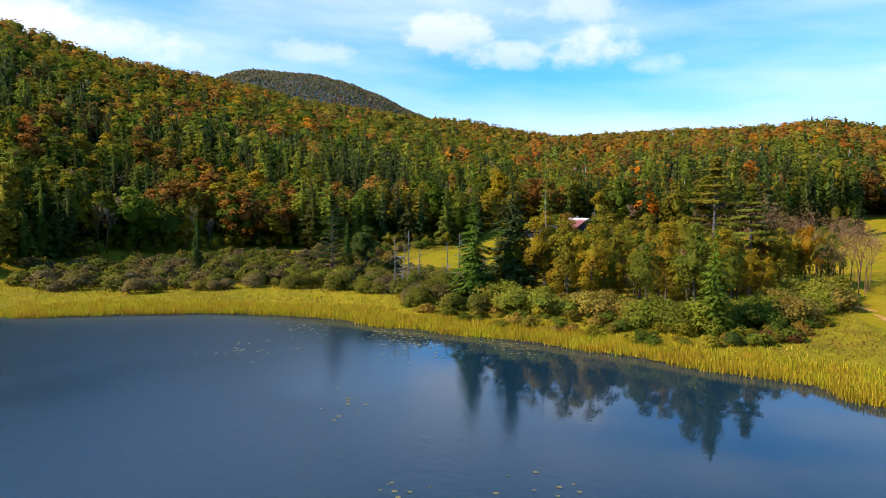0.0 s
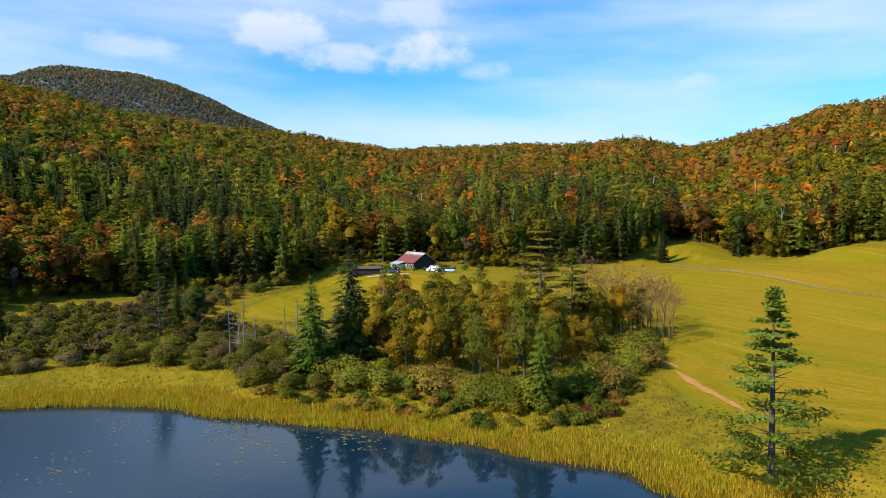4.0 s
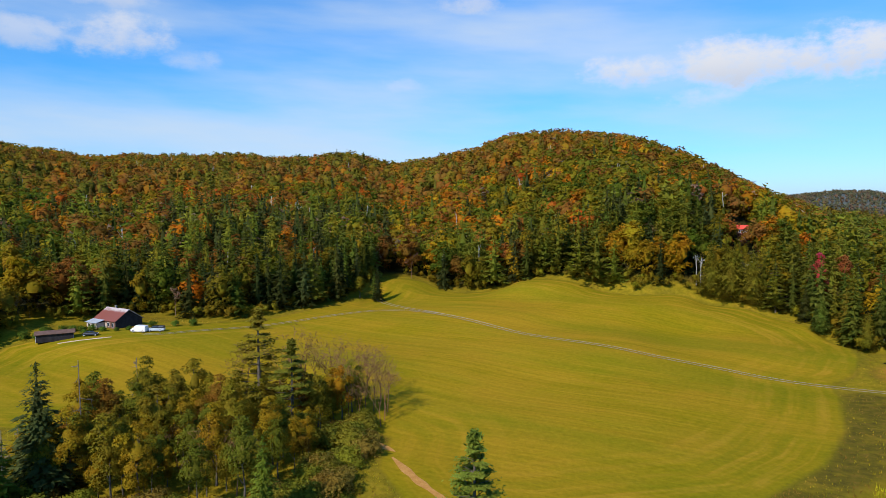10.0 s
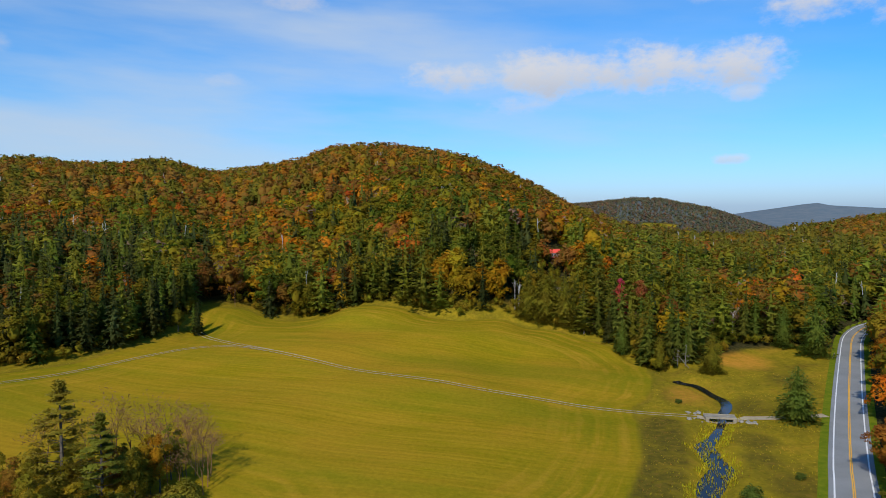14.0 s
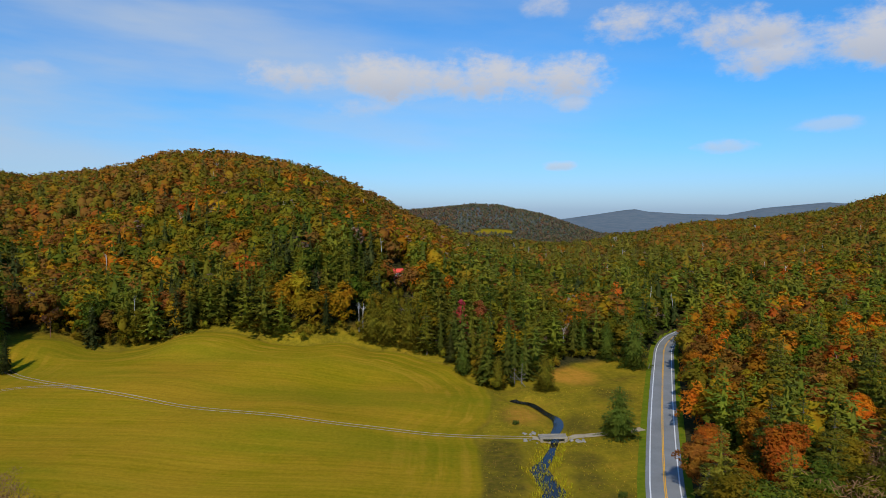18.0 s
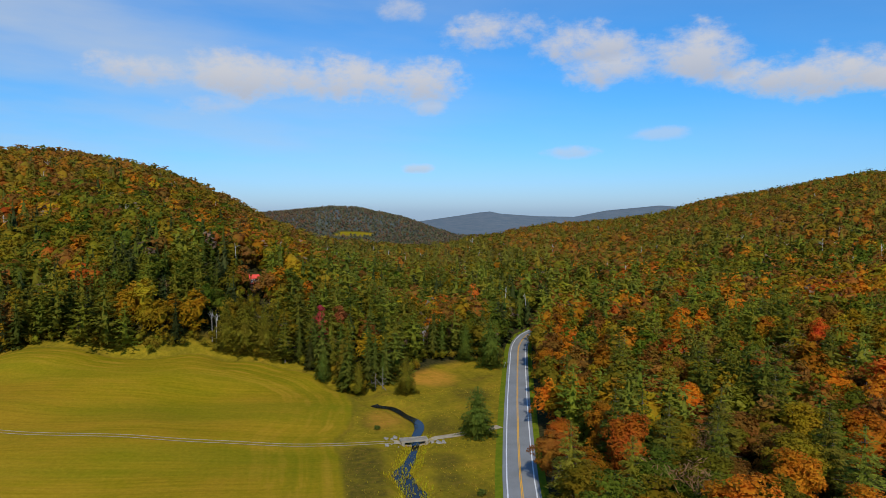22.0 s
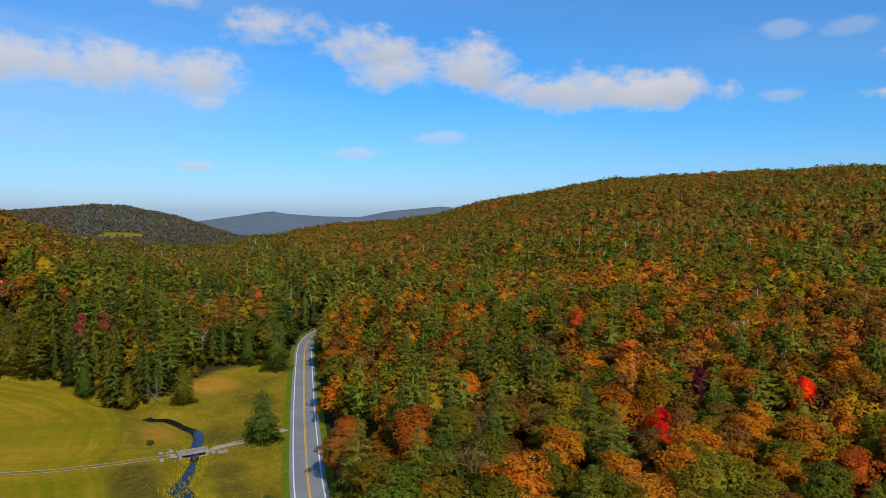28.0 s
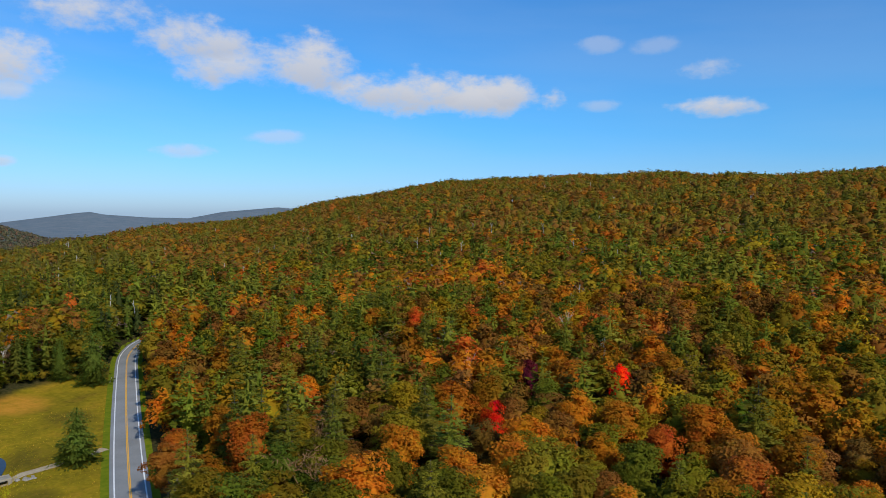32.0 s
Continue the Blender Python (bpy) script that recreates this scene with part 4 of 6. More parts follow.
def scatter(g, r0, r1, a0, a1, gap):
    """Places in the woods, on a jittered grid."""
    k = int(r1 / gap) + 1
    ix, iy = np.meshgrid(np.arange(-k, k + 1), np.arange(-k, k + 1))
    x, y = (ix.ravel() + g.uniform(-0.42, 0.42, ix.size)) * gap, (iy.ravel() + g.uniform(-0.42, 0.42, ix.size)) * gap
    r, a = np.hypot(x, y), np.degrees(np.arctan2(x, y))
    keep = (r >= r0) & (r < r1) & (a > a0) & (a < a1)
    x, y, r, a = x[keep], y[keep], r[keep], a[keep]
    side = road_side(x, y)
    rd = line_dist(x, y, ROAD)
    side = np.where((y > 425) & (a <= 24), -99.0, side)
    woods = ((r > table(EDGE, 1, a) + 1 - 12 * (a > -36)) & (side < -7) & (rd > 7)) | ((side > 8) & (rd > 8.5) & (a > 5))
    woods &= (line_dist(x, y, FIELD + FIELD[:1]) > 2.2) & (line_dist(x, y, MEADOW + MEADOW[:1]) > 2.2)
    woods &= ~in_poly(x, y, LAKE) & ~in_poly(x, y, FIELD) & ~in_poly(x, y, MEADOW)
    woods &= (line_dist(x, y, HOUSE_YARD + HOUSE_YARD[:1]) > 2) & ~in_poly(x, y, HOUSE_YARD)
    woods &= ~in_poly(x, y, CLEARING)
    woods &= line_dist(x, y, [(-34, 296), (-37.5, 332)]) > 4.8
    woods &= np.array([(np.hypot(LANDMARK_SPOTS[:, 0] - u, LANDMARK_SPOTS[:, 1] - v)).min() > 6.4 for u, v in zip(x, y)], bool)
    return x[woods], y[woods], r[woods], a[woods]


HOUSE_YARD = [(-222, 112), (-226, 130), (-216, 150), (-198, 158), (-184, 158), (-180, 140), (-190, 120)]


def woods(name, level, r0, r1, gap, label, hidden=60, a0=-104, a1=79, grow=1.0, only=None, strip=None, haze_tint=(0.026, 0.040, 0.055)):
    """One stretch of woodland, as a single sheet of crowns."""
    g = np.random.default_rng(11 + level * 5 + int(r0))
    x, y, r, a = scatter(g, r0, r1, a0, a1, gap)
    keep = (r < table(CREST, 1, a) + hidden) | ((a > -4) & (a < 24) & (r < 1330))
    if strip:
        keep &= (line_dist(x, y, FIELD + FIELD[:1]) < strip) | (line_dist(x, y, MEADOW + MEADOW[:1]) < strip) | (np.abs(r - table(EDGE, 1, a)) < strip)
    x, y, r, a = x[keep], y[keep], r[keep], a[keep]
    z = terrain(x, y) - (7.0 * grow if level == 4 else 0)
    shapes = {s: [soft(*q) for q in v] for s, v in make_kind(level).items()}
    byshape = {}
    if only:
        keep = g.random(len(x)) < 0.8
        x, y, z = x[keep], y[keep], z[keep]
    for i in range(len(x)):
        kind = only or choose(g, x[i], y[i], z[i])
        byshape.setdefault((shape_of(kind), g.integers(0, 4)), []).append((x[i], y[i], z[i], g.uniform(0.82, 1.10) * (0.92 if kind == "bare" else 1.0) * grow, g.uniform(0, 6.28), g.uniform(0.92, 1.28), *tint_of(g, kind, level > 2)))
    VV, FF, CC, NN, o = [], [], [], [], 0
    for (s, k), rows in byshape.items():
        v, f, vn = shapes[s][k]
        q = np.array(rows)
        cs, sn = np.cos(q[:, 4])[:, None], np.sin(q[:, 4])[:, None]
        sc, wd = q[:, 3][:, None], (q[:, 3] * q[:, 5])[:, None]
        X = q[:, 0][:, None] + (v[None, :, 0] * cs - v[None, :, 1] * sn) * wd
        Y = q[:, 1][:, None] + (v[None, :, 0] * sn + v[None, :, 1] * cs) * wd
        Z = q[:, 2][:, None] + v[None, :, 2] * sc
        NN.append(np.stack([vn[None, :, 0] * cs - vn[None, :, 1] * sn, vn[None, :, 0] * sn + vn[None, :, 1] * cs, np.broadcast_to(vn[None, :, 2], X.shape)], 2).reshape(-1, 3))
        # farthest crowns: distance haze painted into the leaf colour as a blue-grey tint
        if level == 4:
            q[:, 6:9] = q[:, 6:9] * 0.6 + np.array(haze_tint)
        VV.append(np.stack([X, Y, Z], 2).reshape(-1, 3))
        FF.append((f[None] + (np.arange(len(q)) * len(v))[:, None, None]).reshape(-1, 3) + o)
        c = np.ones((len(q), len(v), 4))
        c[:, :, :3] = q[:, None, 6:9]
        CC.append(c.reshape(-1, 4))
        o += len(q) * len(v)
    ob = new(name, mesh_of(name, np.concatenate(VV), np.concatenate(FF), LEAVES_WOOD, np.concatenate(CC), normals=np.concatenate(NN)))
    return tagged(ob, label, "woodland", kind="stuff")


woods("woodland_edge", 1, 180, 330, 6.6, "mixed autumn woodland at the valley's edge", grow=1.08, a1=14.3)
woods("roadside_woodland", 1, 180, 330, 8.0, "autumn woodland beyond the roadside trees, orange, olive and pine green", grow=1.12, a0=14.3)
woods("undergrowth", 2, 180, 400, 3.6, "low leafy undergrowth at the edge of the woods", a1=16, grow=0.30, only="olive", strip=9)
woods("woodland_slope", 2, 330, 520, 6.6, "autumn woodland on the lower hillsides, orange, olive and dark green", grow=1.08)
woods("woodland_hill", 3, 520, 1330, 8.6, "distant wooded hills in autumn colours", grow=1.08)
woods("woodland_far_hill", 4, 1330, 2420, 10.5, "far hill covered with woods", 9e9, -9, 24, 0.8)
woods("woodland_mountain", 4, 2150, 3260, 12.0, "far wooded mountain", 9e9, -90, -58, 1.15, haze_tint=(0.040, 0.049, 0.052))


# ------------------------------------------------------------------ single trees and shrubs
NEAR = make_kind(0)


def leafy(name, V, F, mat):
    V, F, N = soft(V, F)
    return mesh_of(name, V, F, mat, normals=N)


g = np.random.default_rng(5)
CROWN_MESH = {(s, k): leafy("crown", *NEAR[s][k], LEAVES) if s != "bare" else mesh_of("crown", *NEAR[s][k], TWIGS) for s in NEAR for k in range(4)}
TRUNK_MESH = {s: [mesh_of("trunk", *trunk_mesh(g, 17, 0.28, 5, 7.5), BARK) for k in range(2)] for s in ("broad",)}
TRUNK_MESH["spruce"] = [mesh_of("trunk", *trunk_mesh(g, 20, 0.26, 0, 0.1, 0.002), BARK)]
TRUNK_MESH["pine"] = [mesh_of("trunk", *join([tube((0, 0, -0.4), (0, 0, 21), 0.34, 0.05, 7), pine(np.random.default_rng(3), 21, 8.5, 15, 5, 1, 1)[1]]), BARK)]
gd = np.random.default_rng(17)
NEAR["dense"] = [conifer(gd, 14, 10, 3400, 0.30, low=0.02, power=0.5, droop=0.35, tiers=26, boughs=14, single=False, heart=0.62) for k in range(3)]
NEAR["slender"] = [broadleaf(gd, 15, 6.4, 36, 3000, 0.21, low=0.0, core=0.42, cores=6, small=0.19, ruffle=0.8, single=True, heart=0.3) for k in range(4)]
NEAR["lone"] = [pine(gd, 21.5, 12.5, 14, 6, 170, 0.23, low=0.08, gap=0.24)[0], pine(gd, 24, 12, 13, 5, 130, 0.22, low=0.2, gap=0.16)[0]]
for s_ in ("dense", "slender", "lone"):
    for k, v in enumerate(NEAR[s_]):
        CROWN_MESH[(s_, k)] = leafy("crown", *v, LEAVES)
TRUNK_MESH["dense"], TRUNK_MESH["slender"] = TRUNK_MESH["spruce"], [mesh_of("trunk", *trunk_mesh(gd, 14, 0.16, 5, 4), BARK)]
TRUNK_MESH["lone"] = [mesh_of("trunk", *join([tube((0, 0, -0.4), (0, 0, 20.6), 0.36, 0.05, 7), pine(np.random.default_rng(3), 21, 9, 12, 4, 1, 1)[1]]), BARK)]
WORDS = {"spruce": ("spruce_tree", "dark green pointed spruce"), "fir": ("fir_tree", "green fir with drooping boughs"), "pine": ("pine_tree", "white pine with layered plumes"),
         "cedar": ("cedar_tree", "dense yellowish green cedar"), "green": ("maple_tree", "leafy maple still fully green"), "olive": ("maple_tree", "olive green maple beginning to turn"),
         "gold": ("birch_tree", "birch with golden yellow autumn leaves"), "orange": ("maple_tree", "maple in bright orange autumn leaves"), "rust": ("maple_tree", "maple with rusty brown autumn leaves"),
         "red": ("maple_tree", "maple turning deep red"), "scarlet": ("maple_tree", "maple with a glowing scarlet crown"), "pink": ("maple_tree", "small maple with crimson pink leaves"),
         "purple": ("ash_tree", "ash with dark purple autumn leaves"), "bare": ("bare_tree", "leafless grey tree with fine twigs")}


def tree(kind, x, y, h, where, group, wide=1.0, tint=None, variant=None, z=None, shape=None):
    s = shape or shape_of(kind)
    k = g.integers(0, len(NEAR[s])) if variant is None else variant
    name, words = WORDS[kind]
    root = new(name)
    base = float(terrain(np.array([x]), np.array([y]))[0]) if z is None else z
    top = NEAR[s][k][0][:, 2].max()
    f = h / top
    root.matrix_world = pose(x, y, base, 0, 0, g.uniform(0, 360)) @ Matrix.Diagonal((f * wide, f * wide, f, 1))
    tagged(root, words + " " + where, "tree", group)
    c = part("crown", CROWN_MESH[(s, k)], root)
    c.color = (*(tint_of(g, kind) if tint is None else tint), 1)
    if s != "bare":
        t = part("trunk", TRUNK_MESH[s][k % len(TRUNK_MESH[s])], root)
        t.scale = (1, 1, top / 20.5 if s in ("spruce", "dense") else top / 21 if s in ("pine", "lone") else 1)
    return root


# woods east of the road, the nearest trees one by one
x, y, r, a = scatter(np.random.default_rng(21), 90, 180, 8, 79, 9.0)
zz = terrain(x, y)
for i in range(len(x)):
    kind = choose(g, x[i], y[i], zz[i])
    h = g.uniform(14.5, 20) + (4.5 if kind == "pine" else 0)
    tree(kind, x[i], y[i], h, "in the woods beside the road", "trees of the roadside woods", g.uniform(1.1, 1.4) * (0.85 if kind in EVERGREEN else 1), z=zz[i])
for kind, spots in LANDMARKS.items():
    for x0, y0 in spots:
        h = {"pine": g.uniform(23, 27), "scarlet": 17.5, "purple": 16, "bare": 16, "spruce": 13}.get(kind, g.uniform(16, 19)) * (0.82 if road_side(x0, y0) < 22 else 1)
        tree(kind, x0, y0, h, "in the woods beside the road", "trees of the roadside woods", {"pine": 1.15, "scarlet": 0.7, "purple": 0.7, "spruce": 1.0}.get(kind, g.uniform(1.1, 1.35)))

# copse between lake and hayfield
GC = "trees of the lakeside copse"
tree("spruce", -109, 60.6, 22, "standing tall by the lake", GC, 1.6, (0.068, 0.084, 0.024), 0)
tree("fir", -106.5, 51.6, 17.5, "by the lake", GC, 1.55, (0.10, 0.15, 0.016), 1)
tree("fir", -70, 69.7, 14.5, "on the lake shore", GC, 1.2, (0.13, 0.165, 0.016), 2)
tree("pine", -36.3, 69.6, 21, "standing alone at the field's edge", GC, 1.2, (0.165, 0.205, 0.026), 0, shape="lone")
tree("pine", -99.4, 98.8, 25, "rising above the copse", GC, 1.45, (0.21, 0.165, 0.018), 1, shape="lone")
tree("pine", -91, 99, 20, "in the copse", GC, 1.25, (0.16, 0.16, 0.018), 0, shape="lone")
tree("gold", -118.2, 87.3, 16, "in the copse", GC, 1.0, (0.135, 0.115, 0.010), shape="slender")
tree("orange", -87.9, 110.1, 12.5, "in the copse", GC, 1.0, (0.30, 0.15, 0.008), shape="slender")
tree("pine", -150.5, 38.5, 19.5, "at the edge of the marsh", GC, 1.0, (0.045, 0.06, 0.014), 1, shape="lone")
tree("green", -156.8, 48, 11.5, "at the edge of the marsh", GC, 1.1, (0.055, 0.075, 0.014))
tree("fir", -176, 12, 15, "at the edge of the marsh", GC, 0.75, (0.05, 0.08, 0.014))
tree("fir", -172, 48, 13, "at the edge of the marsh", GC, 0.8, (0.055, 0.09, 0.014))
for x0, y0, h in ((-104, 117, 18), (-99, 121, 15), (-96, 124, 14), (-92, 125, 13), (-88, 124, 13), (-84, 121, 12), (-82, 117, 11), (-101, 113, 14), (-94, 117, 14), (-86, 116, 11), (-113, 108, 15), (-90, 121, 12), (-97, 118, 13), (-92, 120, 14), (-87, 120, 12), (-83, 119, 11), (-100, 117, 15), (-95, 121, 12), (-89, 117, 11), (-85, 112, 10), (-81, 114, 10), (-106, 112, 14)):
    tree("bare", x0, y0, h, "in the copse", GC, 1.05)
COPSE = [(-104, 50), (-95, 55), (-83, 59), (-74, 64), (-68, 70), (-67, 80), (-70, 95), (-78, 108), (-88, 118), (-100, 112), (-112, 98), (-124, 82), (-122, 68)]
gx2, gy2 = np.meshgrid(np.arange(-128, -60, 3.9), np.arange(48, 126, 3.9))
cx, cy = gx2.ravel() + g.uniform(-2, 2, gx2.size), gy2.ravel() + g.uniform(-2, 2, gx2.size)
ok = in_poly(cx, cy, COPSE)
front = line_dist(cx, cy, [(-104, 50), (-95, 55), (-83, 59), (-74, 64), (-68, 70), (-67, 80), (-70, 95), (-78, 108)])
for i in np.nonzero(ok)[0]:
    if front[i] > 9:
        kind = ("olive", "gold", "olive", "gold", "green", "green", "olive", "rust", "bare")[g.integers(0, 9)]
        tree(kind, cx[i], cy[i], g.uniform(6.5, 15), "in the copse", GC, 1.0, {"olive": (0.19, 0.150, 0.012), "gold": (0.26, 0.170, 0.010), "rust": (0.22, 0.115, 0.014), "green": (0.125, 0.130, 0.012)}.get(kind), shape=None if kind == "bare" else "slender")

SHRUB_MESH = [leafy("shrub", *broadleaf(np.random.default_rng(60 + k), 3.2, 5.2, 34, 1700, 0.17, low=-0.25, core=0.5, cores=4, small=0.19, ruffle=0.9, single=True, heart=0.42), LEAVES) for k in range(4)]


def brush(name, rows, words):
    """Many low shrubs in one sheet."""
    V, F, C, N, o = [], [], [], [], 0
    sets = [soft(*broadleaf(np.random.default_rng(90 + k), 3.2, 5.2, 18, 420, 0.33, low=-0.25, core=0.5, cores=2, small=0.22, ruffle=0.9, single=True, heart=0.42)) for k in range(3)]
    for q, (x, y, h, tint) in enumerate(rows):
        v, f, vn = sets[q % 3]
        a, s = g.uniform(0, 6.28), h / 3.2
        m = np.array([[math.cos(a), math.sin(a), 0], [-math.sin(a), math.cos(a), 0], [0, 0, 1]])
        V.append(v @ m * s * [1.2, 1.2, 1] + [x, y, float(terrain(np.array([x]), np.array([y]))[0]) - 0.1])
        N.append(vn @ m)
        F.append(f + o)
        C.append(np.tile([*(np.array(tint) * g.uniform(0.75, 1.25)), 1], (len(v), 1)))
        o += len(v)
    ob = new(name, mesh_of(name, np.concatenate(V), np.concatenate(F), LEAVES_WOOD, np.concatenate(C), normals=np.concatenate(N)))
    return tagged(ob, words, "brush", kind="stuff")


def shrub(x, y, h, tint, words, group):
    ob = new("shrub", SHRUB_MESH[g.integers(0, 4)])
    f = h / 3.2
    ob.matrix_world = pose(x, y, float(terrain(np.array([x]), np.array([y]))[0]) - 0.1, 0, 0, g.uniform(0, 360)) @ Matrix.Diagonal((f * g.uniform(0.9, 1.3), f * g.uniform(0.9, 1.3), f, 1))
    ob.color = (*np.clip(np.array(tint) * g.uniform(0.9, 1.4), 0, 1), 1)
    return tagged(ob, words, "shrub", group)


for i in np.nonzero(ok)[0]:
    if front[i] <= 9:
        shrub(cx[i], cy[i], g.uniform(2.6, 4.6), ((0.18, 0.155, 0.016), (0.145, 0.145, 0.015), (0.19, 0.13, 0.022), (0.165, 0.165, 0.014))[g.integers(0, 4)], "olive and brown leafy shrub at the copse's edge", "shrubs of the copse")
rows = []
SHORE_BRUSH = [(-112, 38), (-100, 43), (-90, 47.5), (-80, 53), (-72, 58), (-64, 62), (-60, 68), (-63, 78), (-66, 90), (-72, 88), (-74, 74), (-84, 66), (-96, 62), (-110, 54)]
gx2, gy2 = np.meshgrid(np.arange(-114, -58, 2.5), np.arange(38, 92, 2.5))
ux, uy = gx2.ravel() + g.uniform(-1.2, 1.2, gx2.size), gy2.ravel() + g.uniform(-1.2, 1.2, gx2.size)
for i in np.nonzero(in_poly(ux, uy, SHORE_BRUSH) & (g.random(ux.size) < 0.85))[0]:
    rows.append((ux[i], uy[i], g.uniform(0.7, 2.0), ((0.12, 0.13, 0.012), (0.20, 0.16, 0.012), (0.16, 0.12, 0.014), (0.09, 0.11, 0.012), (0.22, 0.13, 0.02))[g.integers(0, 5)]))
brush("shore_brush", rows, "low green and yellow-brown brush between copse and lake")
for x0, y0, h, t in ((-63.5, 66.5, 1.9, (0.05, 0.075, 0.014)), (-64, 72, 1.6, (0.13, 0.03, 0.02)), (-62, 75, 1.4, (0.14, 0.05, 0.02)), (-99, 49, 3.0, (0.11, 0.10, 0.014)), (-103, 46, 3.2, (0.12, 0.11, 0.014))):
    shrub(x0, y0, h, t, "low shrub on the lake shore", "shrubs of the shore")
gx2, gy2 = np.meshgrid(np.arange(-215, -100, 4.3), np.arange(-45, 75, 4.3))
mx, my = gx2.ravel() + g.uniform(-2.3, 2.3, gx2.size), gy2.ravel() + g.uniform(-2.3, 2.3, gx2.size)
MARSH_SHRUBS = [(-168, -26), (-150, -16), (-145, -4), (-142, 8), (-138, 22), (-128, 34), (-112, 40), (-106, 46), (-124, 66), (-135, 66), (-160, 58), (-180, 52), (-205, 62), (-212, 30), (-210, 0), (-195, -25)]
far_marsh = []
dens = np.array([noise.noise((u / 22, v / 22, 1.7)) for u, v in zip(mx, my)])
for i in np.nonzero(in_poly(mx, my, MARSH_SHRUBS) & (dens > -0.36))[0]:
    tint, h = ((0.125, 0.090, 0.028), (0.105, 0.100, 0.014), (0.135, 0.112, 0.015), (0.12, 0.085, 0.032), (0.12, 0.115, 0.012))[g.integers(0, 5)], g.uniform(1.8, 3.6)
    if mx[i] > -146:
        shrub(mx[i], my[i], h, tint, "brownish green marsh shrub", "shrubs of the marsh")
    else:
        far_marsh.append((mx[i], my[i], h, np.array(tint) * 0.95))
brush("marsh_brush", far_marsh, "brownish green shrubs all over the marsh")

BRUSH = [(-180, 58), (-213, 88), (-226, 112), (-234, 126), (-244, 100), (-228, 58), (-205, 42), (-185, 48)]
gx2, gy2 = np.meshgrid(np.arange(-246, -176, 4.2), np.arange(40, 130, 4.2))
mx, my = gx2.ravel() + g.uniform(-2, 2, gx2.size), gy2.ravel() + g.uniform(-2, 2, gx2.size)
rows = []
for i in np.nonzero(in_poly(mx, my, BRUSH) & (g.random(mx.size) < 0.85))[0]:
    rows.append((mx[i], my[i], g.uniform(1.2, 3.2), ((0.12, 0.11, 0.014), (0.15, 0.10, 0.02), (0.10, 0.12, 0.012), (0.13, 0.09, 0.025))[g.integers(0, 4)]))
brush("field_brush", rows, "brushy shrubs on the rough ground beside the hayfield")
for x0, y0, h in ((-39, 321, 5), (-35, 320, 4.6), (-43, 322, 10), (-30, 321, 11), (-37, 312, 8), (-46, 323, 12), (-33, 305, 9), (-42, 312, 11), (-36, 299, 10), (-39, 306, 9.5), (-41, 327, 7.5), (-32, 326, 8), (-35, 316, 6)):
    tree("olive", x0, y0, h, "below the red-roofed house", "trees below the house", 0.85)

for x0, y0, h in ((21.8, 139.5, 3.0), (33, 153, 1.6), (12, 206, 1.4)):
    shrub(x0, y0, h, (0.07, 0.10, 0.016), "dark green shrub in the creek meadow", "shrubs of the meadow")

# dead trees
def dead_tree(x, y, h, words, branches=7, lean=0.03, mat=DEADWOOD, spread=0.5, base=0.13):
    root = new("dead_tree")
    root.matrix_world = pose(x, y, float(terrain(np.array([x]), np.array([y]))[0]), 0, 0, g.uniform(0, 360))
    tip = np.array([g.normal(0, lean) * h, g.normal(0, lean) * h, h])
    part("trunk", mesh_of("trunk", *tube((0, 0, -0.3), tip, base, 0.06, 7), mat), root)
    for k in range(branches):
        out = []
        t = g.uniform(0.2, 0.97)
        d = unit(np.array([g.normal(), g.normal(), g.uniform(-0.5, 0.3)]))
        branching(g, tip * t, d, h * 0.2 * g.uniform(0.5, 1.3) * (1.2 - t), 0.06, 1, out, spread)
        part("branch", mesh_of("branch", *join(out), mat), root)
    return tagged(root, words, "tree", "dead trees")


for x0, y0, h in ((-113.6, 70.6, 19), (-122, 88, 15), (-119, 83, 9), (-133, 47, 10.5), (-131, 49, 11.5), (-129, 57, 9), (-128, 59, 10.5), (-127, 62, 12), (-134, 49, 8), (-123, 62, 8), (-121, 64, 8), (-130, 51, 8)):
    dead_tree(x0, y0, h, "grey dead tree trunk standing in the marsh", 16, 0.03, base=0.15)
for x0, y0, h in ((-49, 285, 13), (-47.5, 286, 12), (138, 153, 21), (136, 154, 19), (205, 173, 21), (38, 302, 12), (-90, 290, 13), (120, 230, 18), (185, 140, 18), (-30, 292, 13), (160, 190, 19), (110, 150, 15)):
    white = new("dead_tree")
    white.matrix_world = pose(x0, y0, float(terrain(np.array([x0]), np.array([y0]))[0]), 0, 0, g.uniform(0, 360))
    out = [tube((0, 0, -0.3), (0, 0, h * 0.6), 0.13, 0.09, 6)]
    part("trunk", mesh_of("trunk", *join(out), BIRCH), white)
    for k in range(3):
        out = []
        branching(g, np.array([0, 0, h * g.uniform(0.5, 0.59)]), unit(np.array([g.normal(0, 0.25), g.normal(0, 0.25), 1.0])), h * 0.22, 0.08, 2, out, 0.45)
        part("limb", mesh_of("limb", *join(out), BIRCH), white)
    tagged(white, "bleached white dead tree in the woods", "tree", "dead trees")
gw = np.random.default_rng(44)
wx, wy, wr, wa = scatter(gw, 285, 900, -62, 66, 12)
snags = []
